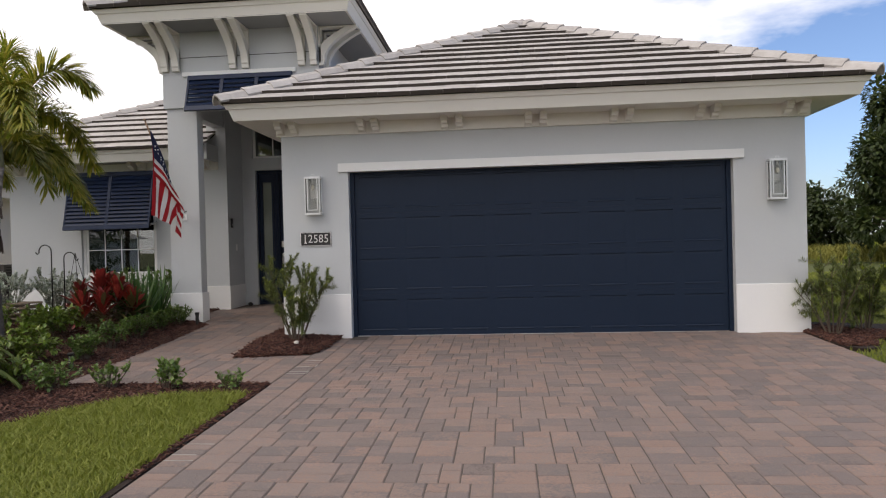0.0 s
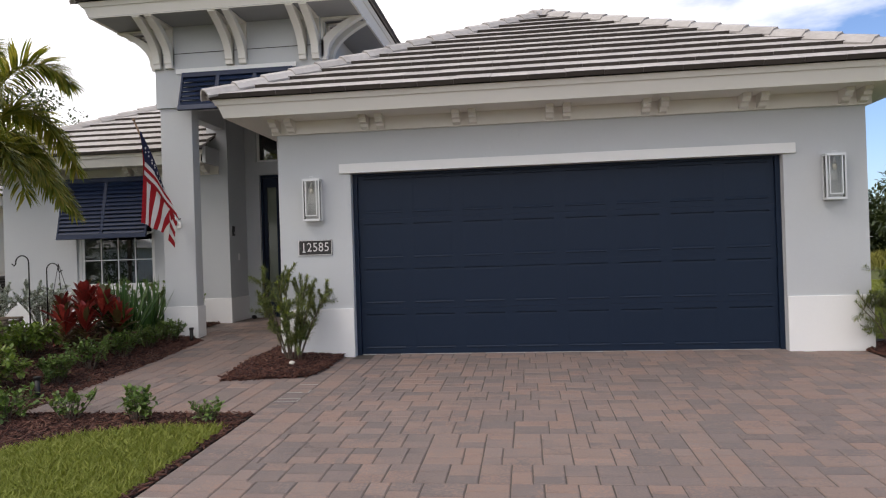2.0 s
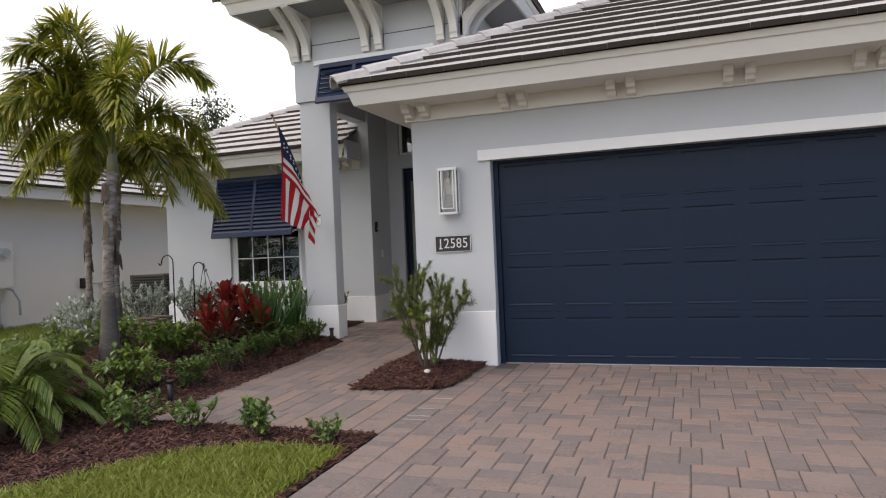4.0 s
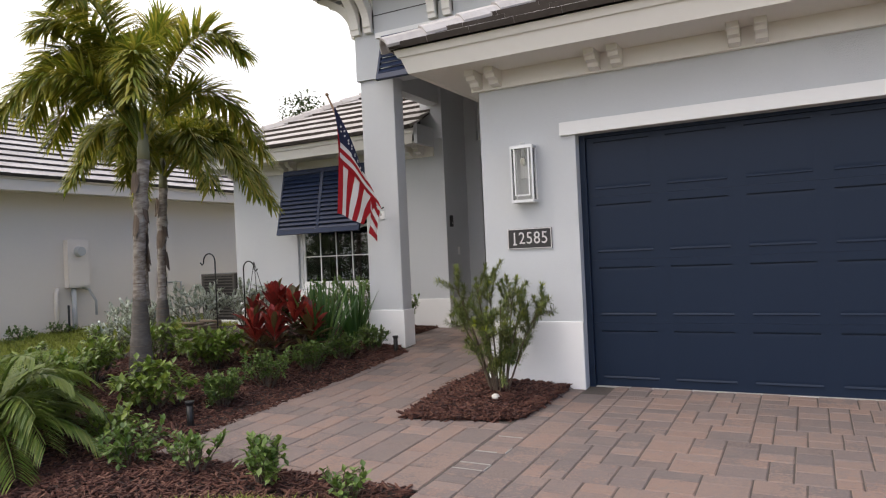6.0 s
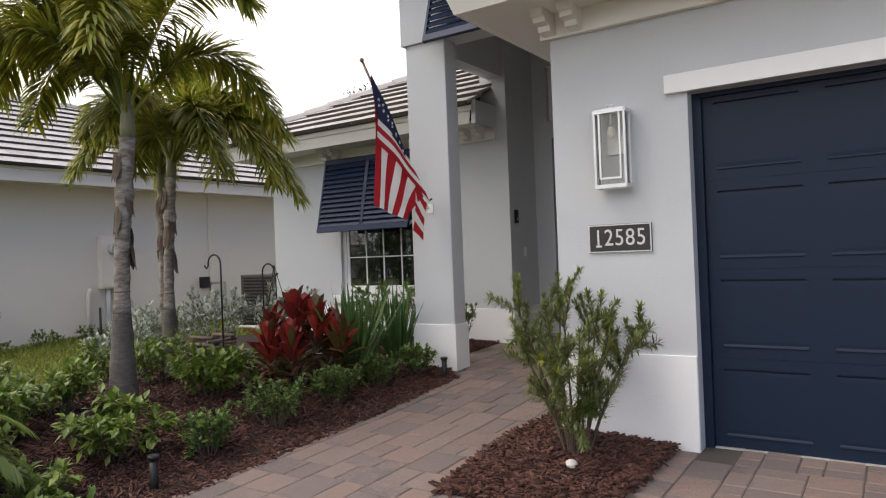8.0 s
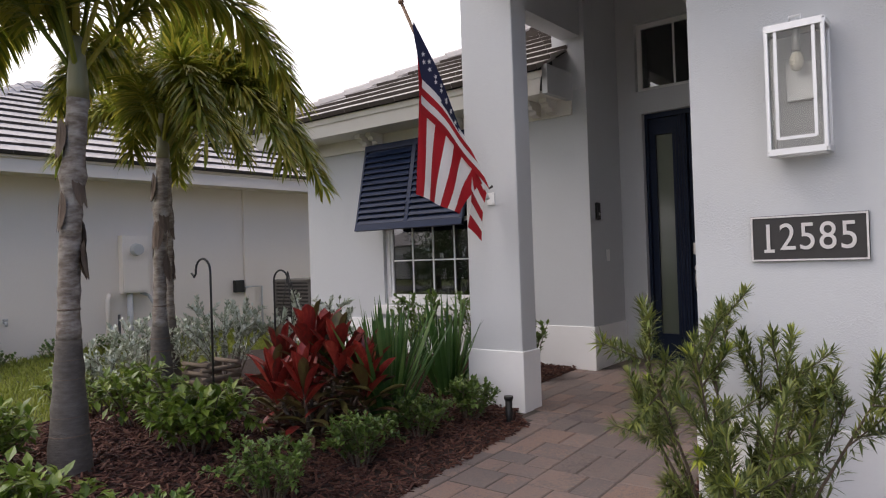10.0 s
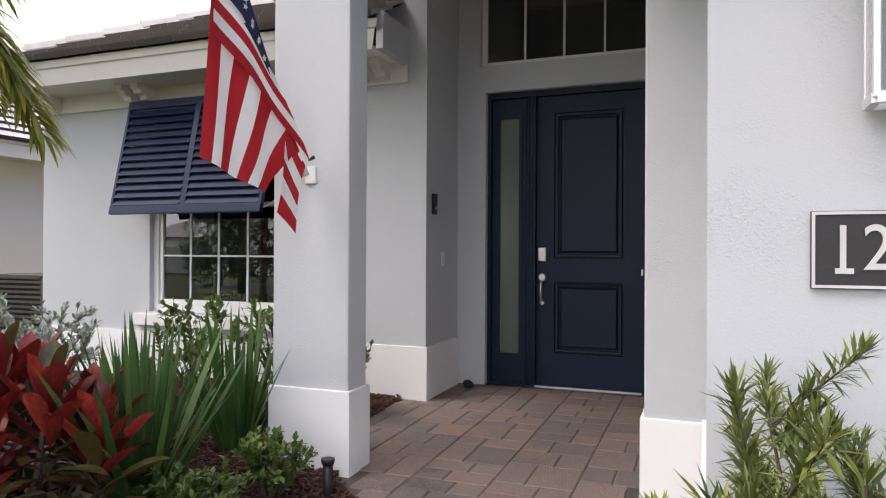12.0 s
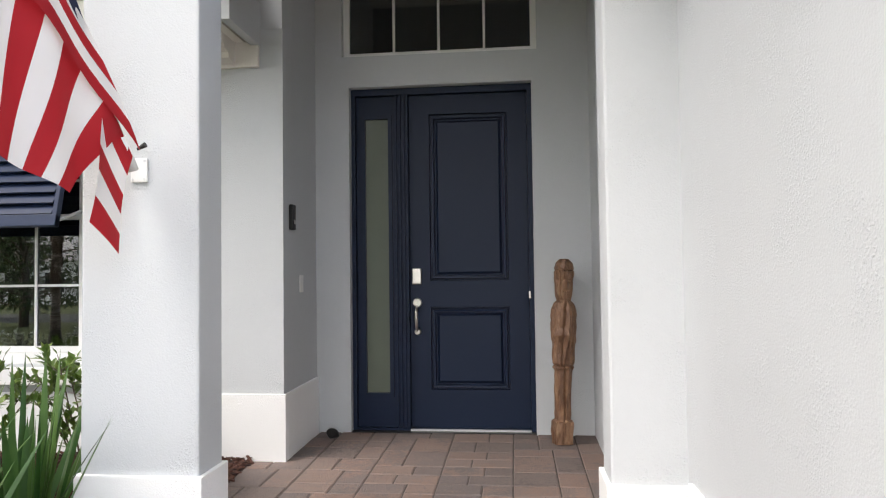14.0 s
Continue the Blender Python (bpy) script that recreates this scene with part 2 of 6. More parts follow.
TILEAF = material("red ti leaf", [(0.035, 0.022, 0.014), (0.10, 0.018, 0.014), (0.24, 0.022, 0.018), (0.40, 0.06, 0.04), (0.55, 0.20, 0.11)], 0.34, grain=(42, 0.42), blotch=(9, 0.35), bump=(60, 0.3), spread=0.4, stretch=(1, 1, 0.35), through=0.15)
TIGREEN = material("bronze green ti leaf", [(0.03, 0.018, 0.012), (0.085, 0.035, 0.018), (0.10, 0.085, 0.025), (0.20, 0.17, 0.05)], 0.36, grain=(42, 0.42), blotch=(9, 0.35), bump=(60, 0.3), spread=0.4, stretch=(1, 1, 0.35), through=0.15)
IRISLEAF = leaf_mat("iris blade", [(0.025, 0.07, 0.016), (0.055, 0.135, 0.03), (0.14, 0.22, 0.06)], 0.4, 0.2)
TREELEAF = leaf_mat("tree leaf", [(0.018, 0.034, 0.010), (0.045, 0.072, 0.018), (0.095, 0.115, 0.03)], 0.5, 0.2)
TRUNKBASE = material("dark lower palm trunk", [(0.05, 0.042, 0.036), (0.10, 0.087, 0.075), (0.17, 0.152, 0.135)], 0.9, grain=(16, 0.5), blotch=(3, 0.4), bump=(45, 0.7), stretch=(1, 1, 3.0))
TRUNK = material("ringed palm trunk", [(0.07, 0.05, 0.038), (0.17, 0.135, 0.11), (0.30, 0.265, 0.23), (0.44, 0.405, 0.36)], 0.9, grain=(14, 0.7), blotch=(5, 0.7), bump=(40, 0.6), stretch=(1, 1, 2.6))
SHAFT = material("palm crownshaft", [(0.10, 0.10, 0.045), (0.17, 0.165, 0.085), (0.25, 0.22, 0.14)], 0.5, grain=(9, 0.3), bump=(30, 0.15), stretch=(3, 3, 0.6))
SHEATH = material("dry leaf sheath", [(0.06, 0.042, 0.03), (0.14, 0.10, 0.075), (0.24, 0.20, 0.16)], 0.9, grain=(12, 0.4), bump=(40, 0.5), stretch=(3, 3, 0.7))
BARK = material("brown stem bark", [(0.07, 0.05, 0.035), (0.15, 0.115, 0.085)], 0.9, bump=(60, 0.5))
CARVED = material("carved brown wood", [(0.035, 0.014, 0.008), (0.14, 0.066, 0.034), (0.27, 0.15, 0.085), (0.46, 0.31, 0.20)], 0.42, grain=(26, 0.6), blotch=(6, 0.5), bump=(60, 0.9), stretch=(1, 1, 0.35))
RED = material("red flag cloth", [(0.34, 0.006, 0.012), (0.43, 0.013, 0.020)], 0.8, bump=(300, 0.1), through=0.2)
FLAGWHITE = material("white flag cloth", [(0.70, 0.68, 0.67), (0.80, 0.78, 0.77)], 0.8, bump=(300, 0.1), through=0.25)
BLUE = material("navy flag cloth", [(0.010, 0.013, 0.045), (0.018, 0.022, 0.065)], 0.8, bump=(300, 0.1), through=0.15)
POLE = material("wooden flag pole", [(0.16, 0.09, 0.05), (0.26, 0.16, 0.09)], 0.5, bump=(50, 0.1))
WICKER = material("weathered twig basket", [(0.07, 0.05, 0.035), (0.16, 0.12, 0.085), (0.24, 0.19, 0.14)], 0.9, bump=(60, 0.4), spread=0.5)
ROCK = material("pale stone", [(0.52, 0.48, 0.42), (0.68, 0.65, 0.6)], 0.8, bump=(30, 0.5))


# ---- building helpers ----
def part(name, bm, mat, parent=None, label=""):
    """Links a bmesh as one mesh object; under a thing or part if a parent is given."""
    me = bpy.data.meshes.new(name)
    bm.normal_update()
    bm.to_mesh(me)
    bm.free()
    me.materials.append(mat)
    ob = new(name, me)
    ob.parent = parent
    if label:
        ob["label"] = label
    return ob


def raw(name, verts, faces, mat, parent=None, label="", smooth=False):
    me = bpy.data.meshes.new(name)
    me.from_pydata(verts, [], faces)
    me.materials.append(mat)
    if smooth:
        me.polygons.foreach_set("use_smooth", [True] * len(me.polygons))
    ob = new(name, me)
    ob.parent = parent
    if label:
        ob["label"] = label
    return ob


def thing(name, at, label, category, group="", turn=0.0):
    ob = new(name)
    ob.empty_display_size = 0.1
    ob.matrix_basis = pose(*at, 0, 0, turn)
    return tagged(ob, label, category, group)


def box(bm, x0, x1, y0, y1, z0, z1, bevel=0.0):
    g = bmesh.ops.create_cube(bm, size=1.0, matrix=Matrix.Translation(((x0 + x1) / 2, (y0 + y1) / 2, (z0 + z1) / 2)) @ Matrix.Diagonal((x1 - x0, y1 - y0, z1 - z0, 1)))
    if bevel:
        es = list({e for v in g["verts"] for e in v.link_edges})
        bmesh.ops.bevel(bm, geom=es, offset=bevel, segments=2, profile=0.6, affect="EDGES")
    return bm


def block(x0, x1, y0, y1, z0, z1, bevel=0.0):
    return box(bmesh.new(), x0, x1, y0, y1, z0, z1, bevel)


def prism(bm, outline, axis, a, b):
    """outline: 2D points; extruded along axis from a to b ('x': points are (y, z); 'y': (x, z); 'z': (x, y))."""
    def p3(p, w):
        return {"x": (w, p[0], p[1]), "y": (p[0], w, p[1]), "z": (p[0], p[1], w)}[axis]
    lo = [bm.verts.new(p3(p, a)) for p in outline]
    hi = [bm.verts.new(p3(p, b)) for p in outline]
    n = len(outline)
    fs = [bm.faces.new(lo), bm.faces.new(hi)]
    fs += [bm.faces.new((lo[i], lo[(i + 1) % n], hi[(i + 1) % n], hi[i])) for i in range(n)]
    bmesh.ops.recalc_face_normals(bm, faces=fs)
    return bm


def tube(bm, pts, radii, n=8, cap=True):
    """A tapered round bar along pts."""
    pts = [Vector(p) for p in pts]
    if not hasattr(radii, "__len__"):
        radii = [radii] * len(pts)
    rings = []
    side = None
    for i, p in enumerate(pts):
        d = (pts[min(i + 1, len(pts) - 1)] - pts[max(i - 1, 0)]).normalized()
        if side is None:
            side = d.orthogonal().normalized()
        side = (side - d * side.dot(d)).normalized()
        up = d.cross(side)
        rings.append([bm.verts.new(p + radii[i] * (math.cos(2 * math.pi * k / n) * side + math.sin(2 * math.pi * k / n) * up)) for k in range(n)])
    for a, b in zip(rings, rings[1:]):
        for k in range(n):
            f = bm.faces.new((a[k], a[(k + 1) % n], b[(k + 1) % n], b[k]))
            f.smooth = True
    if cap:
        bm.faces.new(list(reversed(rings[0])))
        bm.faces.new(rings[-1])
    return bm


def wall(name, parent, mat, axis, p0, p1, us, vs, holes=(), label=""):
    """A wall with real openings. axis 'y': u is x; axis 'x': u is y. It stands between planes p0 and p1; holes are (u0, u1, v0, v1)."""
    us = sorted(set([us[0], us[1]] + [h[i] for h in holes for i in (0, 1)]))
    vs = sorted(set([vs[0], vs[1]] + [h[i] for h in holes for i in (2, 3)]))
    bm = bmesh.new()
    cache = {}

    def vert(i, j, p):
        key = (i, j, p)
        if key not in cache:
            w = (p0, p1)[p]
            cache[key] = bm.verts.new((us[i], w, vs[j]) if axis == "y" else (w, us[i], vs[j]))
        return cache[key]

    def solid(i, j):
        if not (0 <= i < len(us) - 1 and 0 <= j < len(vs) - 1):
            return False
        u, v = (us[i] + us[i + 1]) / 2, (vs[j] + vs[j + 1]) / 2
        return not any(h[0] < u < h[1] and h[2] < v < h[3] for h in holes)

    for i in range(len(us) - 1):
        for j in range(len(vs) - 1):
            if not solid(i, j):
                continue
            for p in (0, 1):
                bm.faces.new([vert(i, j, p), vert(i + 1, j, p), vert(i + 1, j + 1, p), vert(i, j + 1, p)])
            for di, dj, a, b in ((-1, 0, (i, j), (i, j + 1)), (1, 0, (i + 1, j), (i + 1, j + 1)), (0, -1, (i, j), (i + 1, j)), (0, 1, (i, j + 1), (i + 1, j + 1))):
                if not solid(i + di, j + dj):
                    bm.faces.new([vert(*a, 0), vert(*b, 0), vert(*b, 1), vert(*a, 1)])
    bmesh.ops.recalc_face_normals(bm, faces=bm.faces)
    return part(name, bm, mat, parent, label)


def lerp(knots, v):
    for (a, p), (b, q) in zip(knots, knots[1:]):
        if v <= b:
            return p + (q - p) * max(0.0, min(1.0, (v - a) / (b - a)))
    return knots[-1][1]


SLOPE = [(-12.0, -0.42), (2.0, -0.06), (8.57, 0.166), (9.94, 0.25), (12.6, 0.30), (16.0, 0.30)]


def ground_z(x, y):
    return lerp(SLOPE, y)


def bed_rise(x, y):
    """The planted bed lies a little above the paving away from its edges."""
    far = max(0.12, min(1.0, (10.6 - y) / 1.3)) * max(0.0, min(1.0, (x + 8.2) / 1.5))
    return -0.004 + 0.19 * far * max(0.0, min(1.0, (-4.3 - x) / 1.4)) * max(0.0, min(1.0, (y - 5.2) / 1.2))


# ---- ground ----
def sheet(name, xs, ys, mat, lift, label, category="ground"):
    verts = [(x, y, lift(x, y)) for y in ys for x in xs]
    w = len(xs)
    faces = [(j * w + i, j * w + i + 1, (j + 1) * w + i + 1, (j + 1) * w + i) for j in range(len(ys) - 1) for i in range(w - 1)]
    ob = raw(name, verts, faces, mat, smooth=True)
    return tagged(ob, label, category, kind="structure")


def steps(a, b, n):
    return [a + (b - a) * i / n for i in range(n + 1)]


sheet("ground", [-900, -300, -100, -40] + steps(-20, 20, 20) + [40, 100, 300, 900], [-900, -300, -100, -40] + steps(-20, 24, 44) + [40, 80, 200, 900], TURF,
      lambda x, y: ground_z(x, y) - 0.03, "short green lawn grass running to the horizon")


def slab(name, outline, mat, lift, label, category, depth=0.25):
    """A flat-topped bed or paving base with an outline in plan, following the slope."""
    bm = bmesh.new()
    top = [bm.verts.new((x, y, 0)) for x, y in outline]
    f = bm.faces.new(top)
    if f.normal.z < 0:
        f.normal_flip()
    for y in steps(-9.0, 12.5, 43):
        bmesh.ops.bisect_plane(bm, geom=bm.verts[:] + bm.edges[:] + bm.faces[:], plane_co=(0, y, 0), plane_no=(0, 1, 0))
    for x in steps(-9.0, 4.0, 26):
        bmesh.ops.bisect_plane(bm, geom=bm.verts[:] + bm.edges[:] + bm.faces[:], plane_co=(x, 0, 0), plane_no=(1, 0, 0))
    for v in bm.verts:
        v.co.z = lift(v.co.x, v.co.y)
    r = bmesh.ops.extrude_edge_only(bm, edges=[e for e in bm.edges if e.is_boundary])
    for v in r["geom"]:
        if isinstance(v, bmesh.types.BMVert):
            v.co.z -= depth
    bmesh.ops.recalc_face_normals(bm, faces=bm.faces)
    return tagged(part(name, bm, mat), label, category, kind="structure")


DRIVE = slab("driveway", [(-1.88, -9), (4.06, -9), (4.06, 8.72), (-1.88, 8.72)], SAND, lambda x, y: ground_z(x, y) - 0.0055, "sandy joints of a driveway of mixed tan and grey pavers", "driveway")
WALK = slab("walkway", [(-1.88, 6.07), (-1.88, 8.6), (-2.5, 8.6), (-2.5, 12.68), (-4.9, 12.68), (-4.9, 10.42), (-4.17, 9.75), (-4.1, 7.8), (-4.04, 6.07)], SAND,
            lambda x, y: ground_z(x, y) - 0.0055, "sandy joints of a grey and tan paver walkway to the porch", "walkway")
BEDLINE = [(-1.9, 6.06), (-4.04, 6.06), (-4.1, 7.8), (-4.17, 9.75), (-4.4, 9.95), (-4.80, 10.40), (-4.86, 11.82), (-8.95, 11.82), (-9.6, 11.2), (-9.2, 10.2), (-8.3, 9.0), (-7.4, 7.6), (-6.9, 6.2), (-6.6, 4.6),
           (-6.0, 3.7), (-5.0, 3.7), (-4.3, 4.05), (-3.84, 4.40), (-3.6, 4.65), (-3.35, 5.1), (-3.1, 5.42), (-2.75, 5.6), (-2.3, 5.68), (-1.95, 5.66), (-1.95, -9), (-1.885, -9)]
BED = slab("planting_bed", BEDLINE, SOIL, lambda x, y: ground_z(x, y) + bed_rise(x, y), "dark red-brown bark mulch bed along the walkway", "mulch bed")
PATCHLINE = [(-2.72, 7.41), (-2.5, 7.42), (-2.05, 7.46), (-1.93, 7.56), (-1.88, 8.0), (-1.87, 8.56), (-2.56, 8.56), (-2.62, 9.2), (-2.78, 9.15), (-2.77, 8.4)]
PATCH = slab("mulch_patch", PATCHLINE, SOIL, lambda x, y: ground_z(x, y) + 0.002 + 0.06 * max(0, 1 - math.hypot(x + 2.35, y - 8.1) / 0.75), "square of dark bark mulch beside the garage corner", "mulch bed", 0.1)
RIGHTBED = slab("side_bed", [(4.07, 7.5), (4.25, 7.35), (4.45, 7.5), (4.5, 7.8), (4.7, 8.0), (5.3, 8.3), (5.4, 8.9), (4.2, 9.2), (4.2, 8.6), (4.07, 8.55)], SOIL,
                lambda x, y: ground_z(x, y) + 0.012, "strip of dark bark mulch beside the driveway", "mulch bed", 0.1)
sheet("road", [-60, 60], [-16.5, -10.5], ROAD, lambda x, y: -0.40, "grey asphalt street in front of the lawns", "road")

# ---- house ----
G = 8.565                       # plane of the garage front
HOUSE = thing("house", (0, 0, 0.1), "grey stucco single-storey house with navy doors and tiled roof", "house")
HOUSE.matrix_basis = Matrix.Identity(4)
FLOOR = 0.05
OPEN = (-1.655, 3.275, FLOOR - 0.1, 2.362)
wall("garage_front_wall", HOUSE, STUCCO, "y", G, G + 0.2, (-2.55, 4.15), (FLOOR, 3.05), [OPEN])
wall("garage_side_wall", HOUSE, STUCCO, "x", -2.55, -2.35, (G + 0.2, 10.33), (FLOOR, 3.05))
wall("garage_side_wall", HOUSE, STUCCO, "x", -2.602, -2.35, (10.33, 12.55), (FLOOR, 4.6))
wall("garage_side_wall", HOUSE, STUCCO, "x", 3.95, 4.15, (G + 0.2, 20), (FLOOR, 3.05))
WIN = (-7.50, -6.03, 0.90, 2.42)
wall("wing_front_wall", HOUSE, STUCCO, "y", 11.805, 12.0, (-8.9, -4.655), (FLOOR, 3.1), [WIN])
wall("wing_side_wall", HOUSE, STUCCO, "x", -8.9, -8.7, (12.0, 20), (FLOOR, 3.1))
wall("back_wall", HOUSE, STUCCO, "y", 20, 20.2, (-8.9, 4.15), (FLOOR, 3.1))
wall("porch_side_wall", HOUSE, STUCCO, "x", -4.855, -4.655, (12.0, 12.75), (FLOOR, 4.6))
DOOR = (-4.395, -3.018, FLOOR, 2.90)
TRANSOM = (-4.45, -2.974, 3.135, 3.86)
wall("porch_back_wall", HOUSE, STUCCO, "y", 12.55, 12.75, (-4.655, -2.35), (FLOOR, 4.6), [DOOR, TRANSOM])
part("porch_pier", block(-5.02, -4.655, 11.80, 12.0, 3.1, 4.6, 0.004), STUCCO, HOUSE)
part("porch_ceiling", block(-4.9, -2.4, 10.05, 12.75, 4.45, 4.5), TRIM, HOUSE)
# added near-black sheets paint the shade of the rooms behind the glass
part("room_lining", block(-7.9, -5.6, 13.2, 13.3, 0.3, 3.0), DARK, HOUSE, "near-black sheet standing in for the dim room behind the window")
part("room_lining", block(-4.65, -2.6, 13.4, 13.5, 0.0, 4.4), DARK, HOUSE, "near-black sheet standing in for the dim hall behind the door")
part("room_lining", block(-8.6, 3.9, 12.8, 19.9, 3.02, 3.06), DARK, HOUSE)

# columns and tower
for x0, x1, nm in ((-4.872, -4.383, "column"), (-2.822, -2.40, "column")):
    part(nm, block(x0, x1, 10.04, 10.255, FLOOR, 3.62, 0.012), STUCCO, HOUSE)
    part("column_base", block(x0 - 0.018, x1 + 0.018, 10.022, 10.273, FLOOR, 0.712, 0.006), BASE, HOUSE, "white stucco base")
wall("tower_wall", HOUSE, STUCCO, "y", 10.003, 10.33, (-4.905, -2.40), (3.62, 4.80))
wall("tower_wall", HOUSE, STUCCO, "x", -4.905, -4.70, (10.33, 14.6), (3.62, 4.80))
wall("tower_wall", HOUSE, STUCCO, "x", -2.60, -2.40, (10.33, 14.6), (3.62, 4.80))
wall("tower_wall", HOUSE, STUCCO, "y", 14.6, 14.8, (-4.905, -2.40), (3.2, 4.80))
part("tower_joint", block(-4.93, -2.38, 9.996, 10.01, 4.395, 4.403), UNDER, HOUSE)
part("tower_joint", block(-4.912, -4.9, 10.0, 14.6, 4.395, 4.403), UNDER, HOUSE)

# white stucco bases of the walls
for x0, x1, y0, y1, zt in ((-2.568, -1.657, G - 0.018, G + 0.10, 0.745), (3.277, 4.168, G - 0.018, G + 0.10, 0.775), (-2.568, -2.54, G + 0.10, 9.98, 0.74), (4.14, 4.168, G + 0.1, 20, 0.775),
                           (-8.918, -4.637, 11.787, 11.83, 0.715), (-4.66, -4.637, 11.83, 12.54, 0.715), (-8.918, -8.89, 11.83, 20, 0.715)):
    part("wall_base", block(x0, x1, y0, y1, FLOOR - 0.05, zt, 0.004), BASE, HOUSE, "white stucco base")

# garage lintel
part("lintel", block(-1.785, 3.402, G - 0.035, G + 0.02, 2.362, 2.476, 0.004), WHITE, HOUSE, "white flat lintel over the garage door")


# garage door: four sections of eight raised panels
def garage_door():
    x0, x1, z0, z1 = -1.60, 3.22, 0.176, 2.362
    door = part("garage_door", block(x0, x1, G + 0.157, G + 0.20, 0.172, 2.40), NAVY, HOUSE, "closed navy sectional garage door with raised panels")
    sh, pw, face = (z1 - z0) / 4, (x1 - x0) / 8, G + 0.1355
    for r in range(4):
        a = z0 + r * sh
        fields = [(x0 + c * pw + 0.055, x0 + (c + 1) * pw - 0.055, a + 0.065, a + sh - 0.065) for c in range(8)]
        wall("section", door, NAVY, "y", face, G + 0.157, (x0, x1), (a + 0.0006, a + sh - 0.0006), [(h[0] + 0.012, h[1] - 0.012, h[3] - 0.013, h[3]) for h in fields])
        for h in fields:
            # pressed panel: a slot along its head, a barely raised field, and a rounded lip along its foot
            bm = bmesh.new()
            prev = None
            for side, top, low, dy in ((0.004, 0.0135, 0.024, -0.0002), (0.036, 0.034, 0.040, -0.0014)):
                ring = [bm.verts.new((x, face + dy, z)) for x, z in ((h[0] + side, h[2] + low), (h[1] - side, h[2] + low), (h[1] - side, h[3] - top), (h[0] + side, h[3] - top))]
                if prev:
                    for i in range(4):
                        bm.faces.new((prev[i], prev[(i + 1) % 4], ring[(i + 1) % 4], ring[i]))
                prev = ring
            bm.faces.new(prev)
            foot = [(0.0002, 0.021), (-0.0045, 0.015), (-0.0075, 0.006), (-0.0055, 0.001), (0.0002, 0.0)]
            ends = [[bm.verts.new((x, face + y, h[2] + z)) for y, z in foot] for x in (h[0] + 0.014, h[1] - 0.014)]
            for i in range(len(foot) - 1):
                bm.faces.new((ends[0][i], ends[1][i], ends[1][i + 1], ends[0][i + 1]))
            bm.faces.new(ends[0]), bm.faces.new(list(reversed(ends[1])))
            bmesh.ops.recalc_face_normals(bm, faces=bm.faces)
            part("panel", bm, NAVY, door)
    part("bottom_seal", block(x0, x1, G + 0.11, G + 0.16, 0.150, 0.174), PLASTIC, door, "pale rubber bottom seal")
    for x in (-1.655, 3.222):
        part("door_stop", block(x, x + 0.053, G + 0.10, G + 0.19, 0.1, 2.362), NAVY, HOUSE)
    part("door_stop", block(-1.60, 3.22, G + 0.10, G + 0.19, 2.335, 2.362), NAVY, HOUSE)
    part("threshold", block(-1.655, 3.275, G + 0.02, G + 0.5, 0.0, 0.150), CONCRETE, HOUSE, "concrete garage floor edge")


garage_door()


# roofs -----------------------------------------------------------------
PITCH = 0.507
COURSE, TILEW = 0.345, 0.40


def clip(poly, side):
    """Keeps the part of a 2D polygon where side(p) >= 0."""
    out = []
    for i, p in enumerate(poly):
        q = poly[(i + 1) % len(poly)]
        a, b = side(p), side(q)
        if a >= 0:
            out.append(p)
        if (a >= 0) != (b >= 0):
            k = a / (a - b)
            out.append((p[0] + (q[0] - p[0]) * k, p[1] + (q[1] - p[1]) * k))
    return out


